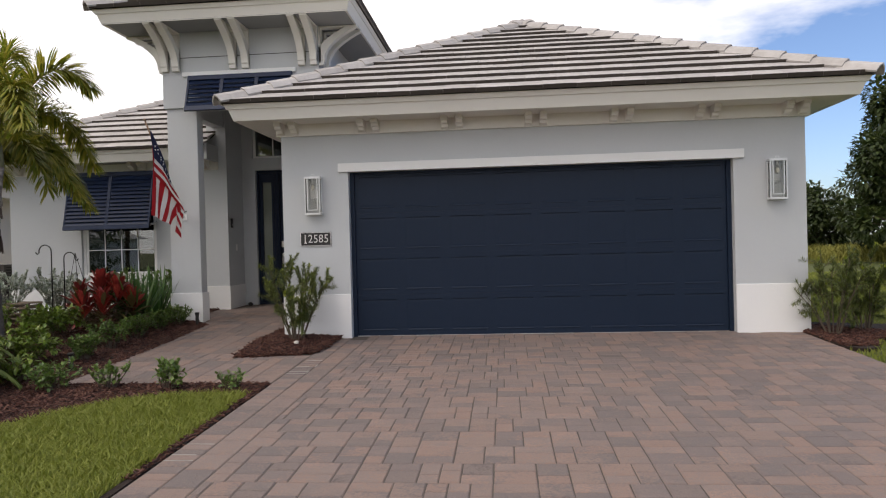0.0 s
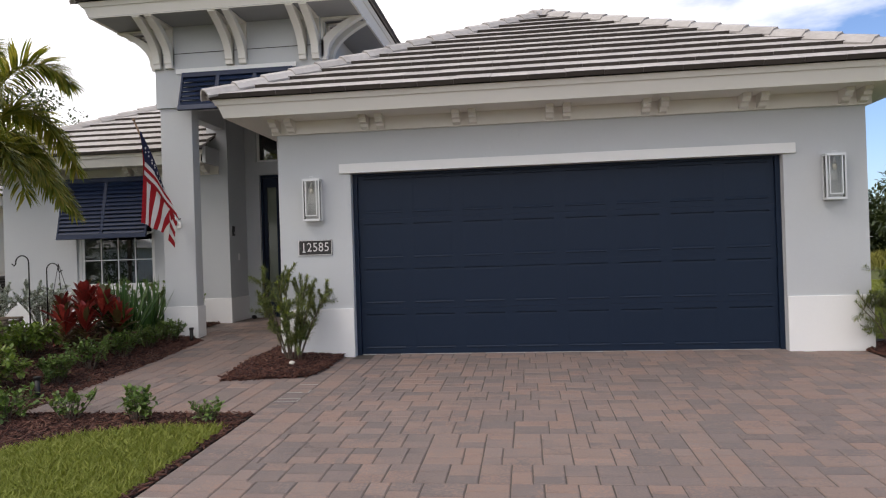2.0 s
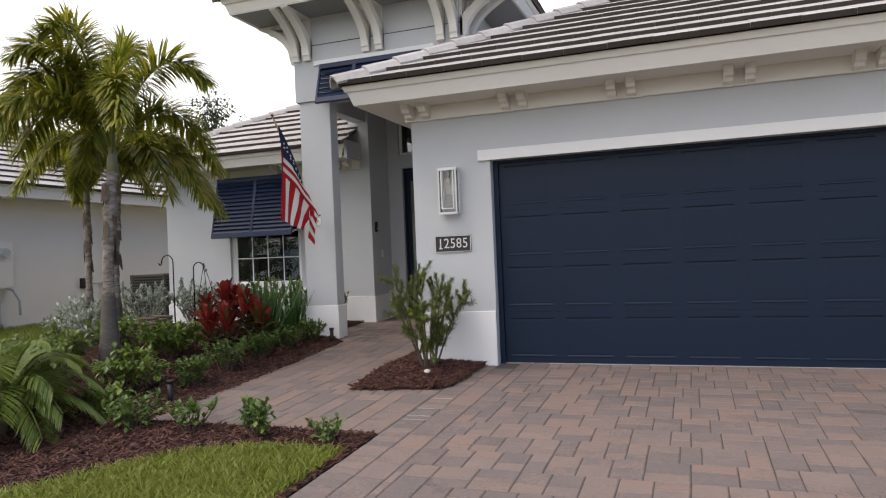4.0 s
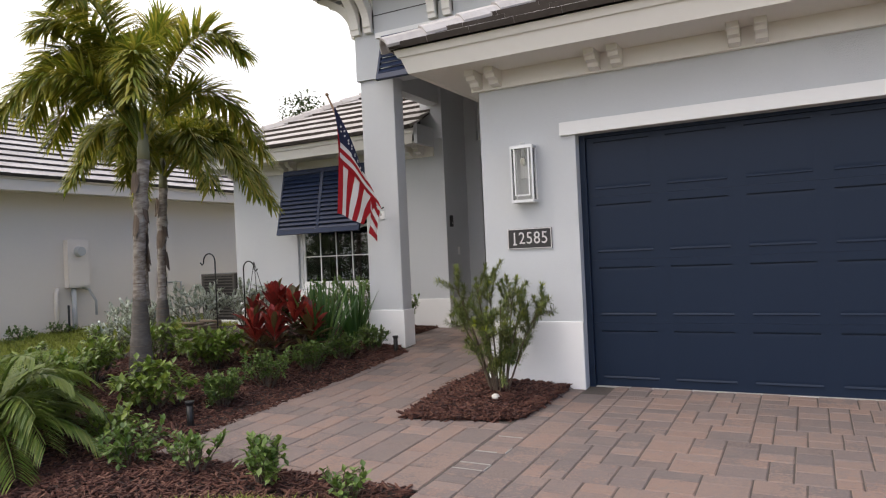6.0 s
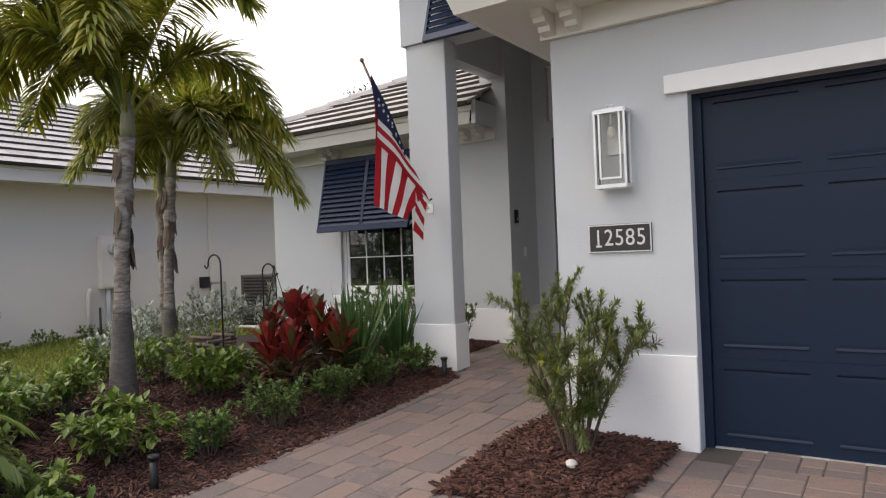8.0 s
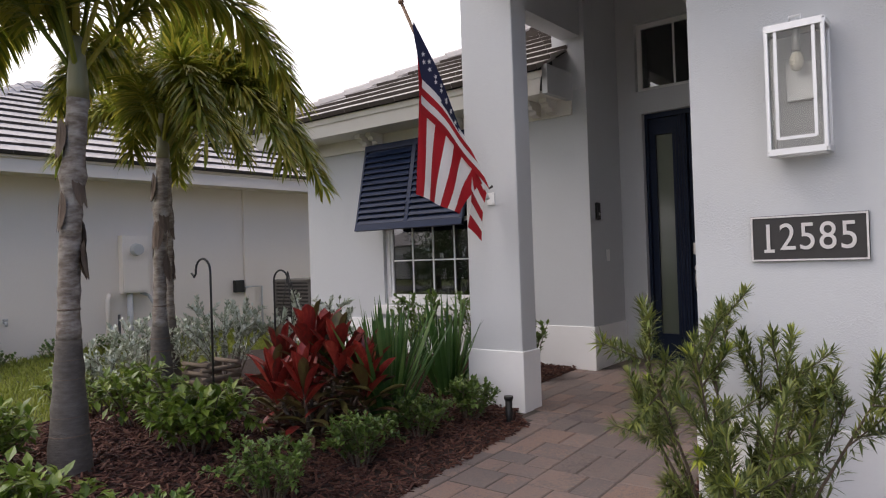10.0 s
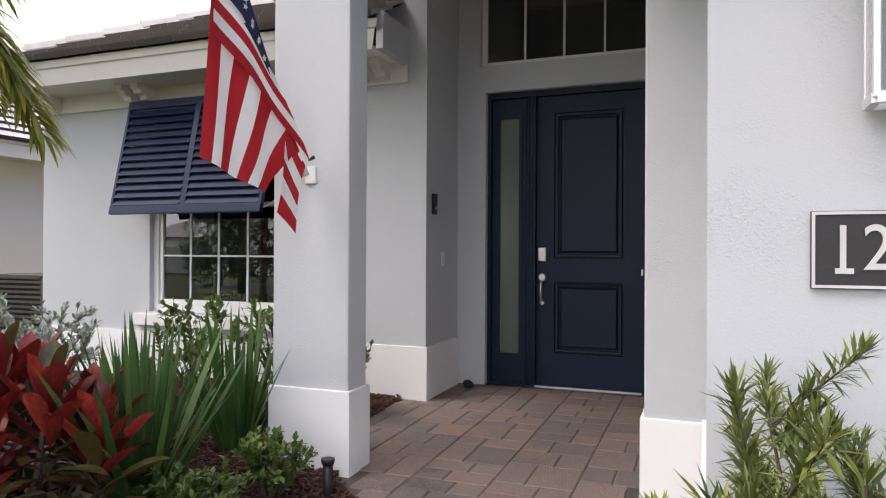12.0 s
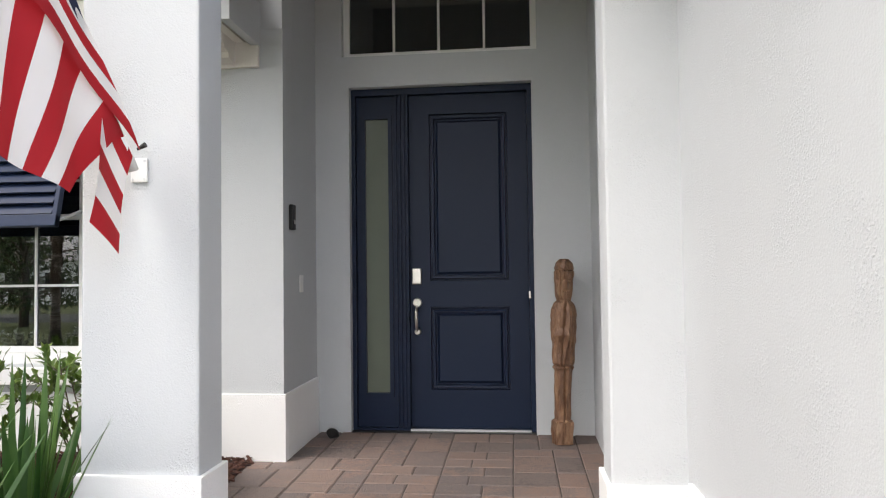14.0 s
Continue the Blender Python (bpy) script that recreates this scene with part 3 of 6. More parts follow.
def slope_tiles(roof, origin, along, up_plan, width, length, sides, single=10**9, keep=None, seed=1, drop=None):
    """Lays flat tiles on a slope. origin: eave's start; along, up_plan: unit directions in plan; sides: functions of (u, s) that stay >= 0."""
    rnd = random.Random(seed)
    c = 1 / math.sqrt(1 + PITCH * PITCH)
    A, U = Vector((*along, 0)), Vector((up_plan[0] * c, up_plan[1] * c, PITCH * c))
    N = A.cross(U)
    if N.z < 0:
        N = -N
    shared, verts, faces, slots, made = None, [], [], [], 0
    frame3 = Matrix((A, U, N)).transposed().to_4x4()
    rows = int(length / COURSE) + 1
    for r in range(rows):
        s0 = r * COURSE - 0.02
        off = (r % 2) * TILEW / 2
        for k in range(-1, int(width / TILEW) + 2):
            u0 = k * TILEW - off
            ext = COURSE + 0.06
            full = [(u0 + 0.0012, s0), (u0 + TILEW - 0.0012, s0), (u0 + TILEW - 0.0012, s0 + ext), (u0 + 0.0012, s0 + ext)]
            poly = full
            for f in sides:
                poly = clip(poly, f) if len(poly) > 2 else []
            if len(poly) < 3:
                continue
            area = abs(sum(poly[i][0] * poly[(i + 1) % len(poly)][1] - poly[(i + 1) % len(poly)][0] * poly[i][1] for i in range(len(poly)))) / 2
            if area < 0.012 or (drop and drop(u0 + TILEW / 2, s0 + ext / 2)):
                continue
            h = lambda p: ((0.026 if r else 0.012) - (0.024 if r else 0.010) * (p[1] - s0) / ext, 0.065 - 0.047 * (p[1] - s0) / ext)
            jog = rnd.uniform(-0.0022, 0.0022)
            whole = area > 0.98 * (TILEW - 0.0024) * ext
            cu, cs = u0 + TILEW / 2, s0
            near = made < single and (keep is None or keep(cu, cs))
            loc = Vector(origin) + A * cu + U * cs
            lo = [(p[0] - cu, p[1] - cs, h(p)[0]) for p in poly]
            hi = [(p[0] - cu, p[1] - cs, h(p)[1]) for p in poly]
            n = len(poly)
            vs = lo + hi
            fs = [tuple(reversed(range(n))), tuple(range(n, 2 * n))] + [(i, (i + 1) % n, n + (i + 1) % n, n + i) for i in range(n)]
            # front faces take the darker slot, painting in the shade below each course
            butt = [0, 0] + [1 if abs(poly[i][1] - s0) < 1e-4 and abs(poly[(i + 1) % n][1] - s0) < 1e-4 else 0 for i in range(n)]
            m = Matrix.Translation(loc + N * jog) @ frame3
            if near:
                made += 1
                if whole:
                    if shared is None:
                        shared = bpy.data.meshes.new("tile")
                        shared.from_pydata(vs, [], fs)
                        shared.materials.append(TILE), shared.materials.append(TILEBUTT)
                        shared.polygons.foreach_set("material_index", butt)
                    ob = new("tile", shared)
                else:
                    me = bpy.data.meshes.new("tile")
                    me.from_pydata(vs, [], fs)
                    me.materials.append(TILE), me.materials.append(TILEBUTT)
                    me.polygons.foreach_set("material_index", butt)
                    ob = new("tile", me)
                ob.parent = roof
                ob.matrix_basis = m
            else:
                b = len(verts)
                verts += [tuple(m @ Vector(v)) for v in vs]
                faces += [tuple(b + i for i in f) for f in fs]
                slots += butt
    if verts:
        rest = tagged(raw("tiles", verts, faces, TILE, roof, "rows of flat grey concrete tiles"), kind="stuff")
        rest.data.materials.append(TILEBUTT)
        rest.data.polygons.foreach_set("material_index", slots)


def ridge_caps(roof, a, b, step=0.38):
    """Overlapping angled cap tiles along a hip or ridge from a up to b."""
    a, b = Vector(a), Vector(b)
    d = (b - a).normalized()
    side = d.cross(Vector((0, 0, 1))).normalized()
    up = side.cross(d)
    n = int((b - a).length / step)
    bm = bmesh.new()
    w, hh, ln = 0.13, 0.055, step + 0.06
    prof = [(-w, -0.05), (-w * 0.62, 0.018), (0, hh), (w * 0.62, 0.018), (w, -0.05)]
    inner = [(x * 0.9, z - 0.022) for x, z in prof]
    for s, lift in ((0.0, 0.028), (ln, 0.0)):
        for x, z in prof + list(reversed(inner)):
            bm.verts.new((x, s, z + lift))
    bm.verts.ensure_lookup_table()
    k = 10
    bm.faces.new([bm.verts[i] for i in range(k)])
    bm.faces.new([bm.verts[k + i] for i in reversed(range(k))])
    for i in range(k):
        bm.faces.new([bm.verts[i], bm.verts[k + i], bm.verts[k + (i + 1) % k], bm.verts[(i + 1) % k]])
    bmesh.ops.recalc_face_normals(bm, faces=bm.faces)
    rot = Matrix((side, d, up)).transposed().to_4x4()
    first = part("ridge_tile", bm, TILE, roof)
    for i in range(n + 1):
        m = Matrix.Translation(a + d * (i * step - 0.03)) @ rot
        if i == 0:
            first.matrix_basis = m
            continue
        ob = new("ridge_tile", first.data)
        ob.parent, ob.matrix_basis = roof, m


def deck(name, quads, label):
    verts, faces = [], []
    for q in quads:
        b = len(verts)
        verts += q
        faces.append(tuple(range(b, b + len(q))))
    return raw(name, verts, faces, UNDER, HOUSE, label)


def hip_roof(x0, x1, y0, y1, z, label, front=True, left=True, right=False, keep=None, front_single=300, notch=None):
    """A hip roof over a rectangle of eaves; the first ridge end is where the front hips meet."""
    h = (x1 - x0) / 2
    cx, ax = (x0 + x1) / 2, z + h * PITCH
    A, B = (cx, y0 + h, ax), (cx, y1, ax)
    side_ = [(x0, y1, z), (x0, y0, z), A, B]
    if notch:           # the tower stands in this slope
        nx, ny = notch
        zz = z + (nx - x0) * PITCH
        side_ = [(x0, ny, z), (x0, y0, z), A, B, (nx, y1, zz), (nx, ny, zz)]
    roof = deck("roof", [[(x0, y0, z), (x1, y0, z), A], side_, [(x1, y0, z), (x1, y1, z), B, A]], label)
    c = math.sqrt(1 + PITCH * PITCH)
    L = h * c
    if front:
        slope_tiles(roof, (x0, y0, z), (1, 0), (0, 1), 2 * h, L, [lambda p: p[0] - p[1] / c - 0.03, lambda p: 2 * h - p[0] - p[1] / c - 0.03], single=front_single, keep=keep, seed=3)
    dep = y1 - y0
    if left:
        slope_tiles(roof, (x0, y1, z), (0, -1), (1, 0), dep, L, [lambda p: dep - p[0] - p[1] / c - 0.03, lambda p: L - p[1]], single=0, seed=4, drop=(lambda u, s: y1 - u > notch[1] - 0.2 and x0 + s / c < notch[0]) if notch else None)
    if right:
        slope_tiles(roof, (x1, y0, z), (0, 1), (-1, 0), dep, L, [lambda p: p[0] - p[1] / c - 0.03, lambda p: L - p[1]], single=0, seed=5)
    up = 0.045
    ridge_caps(roof, (x0 - 0.02, y0 - 0.02, z + up), (A[0], A[1], A[2] + up))
    ridge_caps(roof, (x1 + 0.02, y0 - 0.02, z + up), (A[0], A[1], A[2] + up))
    ridge_caps(roof, (A[0], A[1], A[2] + up), (B[0], B[1], B[2] + up))
    return roof


def eave_box(x0, x1, y0, y1, wx0, wx1, wy0, z, height, sides="flr", soffit_mat=TRIM, left_end=None):
    """Fascia with a stepped crown, and a soffit back to the wall. z is the soffit's underside."""
    prof = [(0.055, 0.0), (0.012, height * 0.62), (0.006, height * 0.68), (-0.012, height * 0.70), (-0.030, height * 0.90), (-0.036, height), (0.09, height), (0.09, 0.01)]
    yl = left_end or y1
    runs = []
    if "f" in sides:
        runs.append((Vector((x0, y0, z)), Vector((x1, y0, z)), Vector((0, 1, 0))))
    if "l" in sides:
        runs.append((Vector((x0, yl, z)), Vector((x0, y0, z)), Vector((1, 0, 0))))
    if "r" in sides:
        runs.append((Vector((x1, y0, z)), Vector((x1, y1, z)), Vector((-1, 0, 0))))
    for a, b, inn in runs:
        bm = bmesh.new()
        d = (b - a).normalized()
        for e, sgn in ((a, 1), (b, -1)):
            for o, hgt in prof:
                bm.verts.new(e + inn * o + Vector((0, 0, hgt)) + d * sgn * o)
        bm.verts.ensure_lookup_table()
        n = len(prof)
        bm.faces.new([bm.verts[i] for i in range(n)]), bm.faces.new([bm.verts[n + i] for i in reversed(range(n))])
        for i in range(n):
            bm.faces.new([bm.verts[i], bm.verts[n + i], bm.verts[n + (i + 1) % n], bm.verts[(i + 1) % n]])
        bmesh.ops.recalc_face_normals(bm, faces=bm.faces)
        part("fascia", bm, TRIM, HOUSE, "cream painted fascia with a stepped crown")
    if "f" in sides:
        part("soffit", block(x0 + 0.05, x1 - 0.05, y0 + 0.05, wy0 - 0.001, z + 0.012, z + 0.03), soffit_mat, HOUSE)
    if "l" in sides:
        part("soffit", block(x0 + 0.05, wx0 - 0.001, wy0, yl, z + 0.012, z + 0.03), soffit_mat, HOUSE)
    if "r" in sides:
        part("soffit", block(wx1 + 0.001, x1 - 0.05, wy0, y1, z + 0.012, z + 0.03), soffit_mat, HOUSE)


# garage roof
eave_box(-3.05, 4.62, 8.0, 20.5, -2.55, 4.15, G, 3.0, 0.20, left_end=9.98)
hip_roof(-3.11, 4.68, 7.94, 20.5, 3.20, "hip roof of flat grey concrete tiles over the garage", keep=lambda u, s: True, notch=(-2.40, 9.98))
part("frieze", block(-2.600, 4.200, G - 0.050, G, 2.856, 3.012, 0.003), TRIM, HOUSE, "cream frieze board")
part("frieze", block(-2.600, -2.55, G, 9.98, 2.856, 3.012, 0.003), TRIM, HOUSE)
part("frieze", block(4.15, 4.200, G, 20, 2.856, 3.012, 0.003), TRIM, HOUSE)
# wing roof
eave_box(-9.40, -4.85, 11.27, 20.5, -8.9, -4.66, 11.805, 3.0, 0.20, "fl")
part("frieze", block(-8.935, -4.81, 11.77, 11.804, 2.85, 3.012, 0.003), TRIM, HOUSE, "cream frieze board")
part("frieze", block(-8.935, -8.9, 11.804, 20, 2.85, 3.012, 0.003), TRIM, HOUSE)
part("eave_return", block(-4.86, -4.80, 11.30, 11.80, 2.99, 3.27, 0.004), STUCCO, HOUSE, "grey end board of the eave")
wz, wx0, wy0 = 3.20, -9.46, 11.21
wl_ = 4.62
WROOF = deck("roof", [[(wx0, wy0, wz), (wx0 + wl_, wy0, wz), (wx0 + wl_, wy0 + wl_, wz + wl_ * PITCH)], [(wx0, 20.5, wz), (wx0, wy0, wz), (wx0 + wl_, wy0 + wl_, wz + wl_ * PITCH), (wx0 + wl_, 20.5, wz + wl_ * PITCH)]],
             "hip roof of flat grey concrete tiles over the bedroom wing")
_c = math.sqrt(1 + PITCH * PITCH)
slope_tiles(WROOF, (wx0, wy0, wz), (1, 0), (0, 1), wl_, wl_ * _c, [lambda p: p[0] - p[1] / _c - 0.03, lambda p: wl_ - p[0]], seed=7)
slope_tiles(WROOF, (wx0, 20.5, wz), (0, -1), (1, 0), 9.2, wl_ * _c, [lambda p: 9.29 - p[0] - p[1] / _c - 0.03, lambda p: wl_ * _c - p[1]], single=0, seed=8)
ridge_caps(WROOF, (wx0 - 0.02, wy0 - 0.02, wz + 0.045), (wx0 + wl_, wy0 + wl_, wz + wl_ * PITCH + 0.045))
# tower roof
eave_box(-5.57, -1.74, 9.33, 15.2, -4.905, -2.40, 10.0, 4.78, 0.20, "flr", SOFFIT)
hip_roof(-5.63, -1.68, 9.27, 15.3, 4.98, "hip roof of flat grey concrete tiles over the entry tower", left=True, right=True, keep=lambda u, s: s < 0.8)


def corbel_pair(x, y, z, gap=0.19, depth=0.24):
    for dx in (0, gap):
        bm = bmesh.new()
        prism(bm, [(y, z), (y - depth, z), (y - depth, z - 0.045), (y - depth + 0.035, z - 0.055), (y - depth + 0.045, z - 0.085), (y - depth * 0.5, z - 0.095), (y - depth * 0.44, z - 0.128), (y - 0.03, z - 0.142), (y, z - 0.142)], "x", x + dx - 0.043, x + dx + 0.043)
        part("corbel", bm, TRIM, HOUSE, "cream stepped eave corbel")


for x in (-2.43, -1.34, -0.25, 0.82, 1.89, 2.94, 3.99):
    corbel_pair(x - 0.095, G - 0.036, 3.012, depth=0.22)
for x in (-8.75, -7.55, -6.3, -5.1):
    corbel_pair(x - 0.095, 11.769, 3.012, depth=0.22)


def bracket(x, y, z, into=(0, -1)):
    """A tall curved tower bracket that springs from the wall and meets the soffit."""
    bm = bmesh.new()
    outer, inner = [], []
    for i in range(11):
        k = i / 10
        out = 0.035 + 0.50 * k ** 2.1
        outer.append((out + 0.055, z + 0.075 + 0.50 * k))
        inner.append((max(0.0, out - 0.10 - 0.02 * k), z + 0.075 + 0.50 * k))
    prof = [(0, z), (0.07, z), (0.075, z + 0.05), (0.095, z + 0.07)] + outer + list(reversed(inner)) + [(0, z + 0.07)]
    clean = [p for i, p in enumerate(prof) if i == 0 or (abs(p[0] - prof[i - 1][0]) + abs(p[1] - prof[i - 1][1]) > 1e-5)]
    lo = [bm.verts.new((-0.052, -p[0], p[1])) for p in clean]
    hi = [bm.verts.new((0.052, -p[0], p[1])) for p in clean]
    n = len(clean)
    bm.faces.new(lo), bm.faces.new(list(reversed(hi)))
    for i in range(n):
        bm.faces.new((lo[i], hi[i], hi[(i + 1) % n], lo[(i + 1) % n]))
    bmesh.ops.recalc_face_normals(bm, faces=bm.faces)
    # arm under the soffit
    box(bm, -0.052, 0.052, -0.60, 0.0, z + 0.575, z + 0.60)
    box(bm, -0.052, 0.052, -0.035, 0.0, z + 0.05, z + 0.58)
    turn = math.degrees(math.atan2(into[0], -into[1]))
    ob = part("bracket", bm, TRIM, HOUSE, "curved cream tower bracket")
    ob.matrix_basis = pose(x, y, 0, 0, 0, turn)


for x in (-4.84, -4.66, -3.74, -3.54, -2.65, -2.46):
    bracket(x, 10.0, 4.185)
for y in (10.08, 10.35):
    bracket(-4.905, y, 4.185, (-1, 0))
    bracket(-2.40, y, 4.185, (1, 0))


# Bahama shutters ---------------------------------------------------------
def bahama(name, x0, x1, ytop, ztop, ybot, zbot, panels, louvers, label):
    """A hinged louvred shutter that leans out from the wall at its foot."""
    drop = Vector((0, ybot - ytop, zbot - ztop))
    L = drop.length
    ob = thing(name, (x0, ytop, ztop), label, "shutter")
    ob.matrix_basis = pose(x0, ytop, ztop, math.degrees(math.atan2(-(ybot - ytop), -(zbot - ztop))) * -1, 0, 0)
    w = (x1 - x0)
    # local: x across, -z down the shutter, -y outwards
    for k in range(panels + 1):
        c = w * k / panels
        a, b = max(0, c - 0.03), min(w, c + 0.03)
        part("stile", block(a, b, -0.03, 0.012, -L, 0, 0.004), SHUT, ob)
    for z in (0, -L + 0.075):
        part("rail", block(0, w, -0.034, 0.008, z - 0.075, z, 0.004), SHUT, ob)
    span = L - 0.16
    for p in range(panels):
        a, b = w * p / panels + 0.032, w * (p + 1) / panels - 0.032
        for i in range(louvers):
            z = -0.08 - span * (i + 0.5) / louvers
            bm = block(a, b, -0.046, 0.046, -0.006, 0.006, 0.003)
            l = part("louver", bm, SHUT, ob)
            l.matrix_basis = pose(0, -0.012, z, 62, 0, 0)
    return ob


bahama("bahama_shutter", -7.62, -5.98, 11.70, 2.86, 11.46, 1.80, 2, 13, "navy louvred Bahama shutter propped open over the window")
part("shutter_header", block(-7.60, -6.0, 11.68, 11.80, 2.70, 2.85, 0.004), SHUT, HOUSE, "navy hinge board")
bahama("bahama_shutter", -4.46, -2.80, 9.96, 4.09, 9.79, 3.52, 3, 6, "navy louvred Bahama shutter hung between the tower columns")
part("ledger", block(-4.57, -2.76, 9.965, 10.0, 4.10, 4.168, 0.003), WHITE, HOUSE, "white ledger above the shutter")
for x in (-4.475, -2.79):
    bm = tube(bmesh.new(), [(x, 9.80, 3.56), (x, 9.99, 3.72)], 0.01)
    part("stay", bm, WHITE, HOUSE)
part("stay", tube(bmesh.new(), [(-6.02, 11.47, 1.83), (-5.99, 11.80, 1.95)], 0.011), SILVER, HOUSE, "bright metal shutter stay")
part("stay", tube(bmesh.new(), [(-7.58, 11.47, 1.83), (-7.60, 11.80, 1.95)], 0.011), SILVER, HOUSE, "bright metal shutter stay")


# window ------------------------------------------------------------------
def window():
    x0, x1, z0, z1 = WIN
    y = 11.90
    fr = wall("window", HOUSE, WHITE, "y", y - 0.04, y + 0.05, (x0, x1), (z0, z1), [(x0 + 0.055, x1 - 0.055, z0 + 0.075, z1 - 0.055)], "white single-hung window with colonial grilles")
    a, b = x0 + 0.055, x1 - 0.055
    sash = wall("sash", fr, WHITE, "y", y - 0.02, y + 0.02, (a + 0.002, b - 0.002), (z0 + 0.077, z1 - 0.057), [(a + 0.035, b - 0.035, z0 + 0.115, 1.88), (a + 0.035, b - 0.035, 1.92, z1 - 0.09)])
    c, d = a + 0.036, b - 0.036
    for i in (1, 2, 3):
        x = c + (d - c) * i / 4
        part("muntin", block(x - 0.008, x + 0.008, y - 0.012, y - 0.002, z0 + 0.116, z1 - 0.092), WHITE, fr)
    for z in (1.43, 2.15):
        part("muntin", block(c, d, y - 0.0125, y - 0.0015, z - 0.008, z + 0.008), WHITE, fr)
    pane = part("pane", block(c, d, y + 0.000, y + 0.006, z0 + 0.11, z1 - 0.08), GLASS, fr, "dark reflecting window glass")
    pane.visible_shadow = False
    part("window_sill", block(x0 - 0.13, x1 + 0.13, 11.73, 11.86, 0.775, 0.885, 0.006), WHITE, HOUSE, "white stucco window sill")


window()


# transom -------------------------------------------------------------------
def transom():
    x0, x1, z0, z1 = TRANSOM
    y = 12.62
    fr = wall("transom_window", HOUSE, WHITE, "y", y, y + 0.06, (x0, x1), (z0, z1), [(x0 + 0.045, x1 - 0.045, z0 + 0.045, z1 - 0.045)], "white-framed transom window of four panes over the door")
    for i in (1, 2, 3):
        x = x0 + 0.045 + (x1 - x0 - 0.09) * i / 4
        part("muntin", block(x - 0.009, x + 0.009, y + 0.01, y + 0.024, z0 + 0.045, z1 - 0.045), WHITE, fr)
    pane = part("pane", block(x0 + 0.045, x1 - 0.045, y + 0.026, y + 0.032, z0 + 0.045, z1 - 0.045), GLASS, fr, "dark transom glass")
    pane.visible_shadow = False


transom()


# front door -------------------------------------------------------------------
def front_door():
    x0, x1, z0, z1 = DOOR
    f = 0.30
    door = wall("front_door", HOUSE, FRONTNAVY, "y", 12.62, 12.75, (x0, x1), (f, z1), [(x0 + 0.03, -4.005, f + 0.02, z1 - 0.05), (-3.955, x1 - 0.035, f + 0.02, z1 - 0.05)], "closed navy front door with a sidelight and two raised panels")
    y = 12.665
    ax, bx = -3.953, x1 - 0.037
    slab_ = wall("door_leaf", door, FRONTNAVY, "y", y, y + 0.045, (ax, bx), (f + 0.02, z1 - 0.052), [(-3.80, -3.205, 1.425, 2.70), (-3.80, -3.205, 0.60, 1.225)])
    for zz0, zz1 in ((1.425, 2.70), (0.60, 1.225)):
        bm = bmesh.new()
        prev = None
        for d, dy in ((0.0, 0.0), (0.004, 0.024), (0.014, 0.024), (0.020, -0.004), (0.034, -0.002), (0.040, 0.026), (0.050, 0.026), (0.066, 0.006), (0.085, 0.006)):
            ring = [bm.verts.new((x, y + dy, z)) for x, z in ((-3.80 + d, zz0 + d), (-3.205 - d, zz0 + d), (-3.205 - d, zz1 - d), (-3.80 + d, zz1 - d))]
            if prev:
                for i in range(4):
                    bm.faces.new((prev[i], prev[(i + 1) % 4], ring[(i + 1) % 4], ring[i]))
            prev = ring
        bm.faces.new(prev)
        bmesh.ops.recalc_face_normals(bm, faces=bm.faces)
        part("panel", bm, FRONTNAVY, door)
    # sidelight
    a, b = x0 + 0.032, -4.007
    wall("sidelight", door, FRONTNAVY, "y", y, y + 0.045, (a, b), (f + 0.02, z1 - 0.052), [(-4.295, -4.115, 0.575, 2.675)])
    wall("sidelight_moulding", door, FRONTNAVY, "y", y - 0.014, y - 0.001, (-4.325, -4.085), (0.545, 2.705), [(-4.295, -4.115, 0.575, 2.675)])
    part("sidelight_glass", block(-4.297, -4.113, y + 0.018, y + 0.026, 0.573, 2.677), FROST, door, "narrow greenish sidelight glass")
    for x in (-4.045, -4.015, -3.985, -3.96):
        part("mullion", block(x - 0.006, x + 0.006, 12.604, 12.619, f + 0.02, z1 - 0.05, 0.003), FRONTNAVY, door)
    part("threshold", block(x0 + 0.0, x1 - 0.0, 12.56, 12.619, f - 0.04, f + 0.004), BLACK, door)
    part("threshold", block(ax, bx, 12.60, 12.66, f + 0.004, f + 0.018), SILVER, door, "bright metal threshold")
    # hardware
    bm = block(-3.966 + 0.03, -3.866 - 0.0 + 0.0, 12.63, y - 0.001, 1.40, 1.52, 0.008)
    part("keypad_lock", bm, NICKEL, door, "brushed nickel keypad deadbolt")
    bm = bmesh.new()
    bmesh.ops.create_cone(bm, cap_ends=True, segments=20, radius1=0.036, radius2=0.03, depth=0.02, matrix=pose(-3.90, 12.652, 1.26, 90, 0, 0))
    bmesh.ops.create_cone(bm, cap_ends=True, segments=20, radius1=0.026, radius2=0.02, depth=0.016, matrix=pose(-3.90, 12.652, 1.04, 90, 0, 0))
    tube(bm, [(-3.90, 12.65, 1.235), (-3.90, 12.60, 1.215), (-3.90, 12.59, 1.15), (-3.90, 12.60, 1.075), (-3.90, 12.65, 1.045)], [0.009, 0.011, 0.013, 0.011, 0.009], 8)
    part("door_handle", bm, NICKEL, door, "brushed nickel pull handle")
    part("hinge", block(x1 - 0.04, x1 - 0.028, 12.60, 12.62, 1.29, 1.34), NICKEL, door)


front_door()


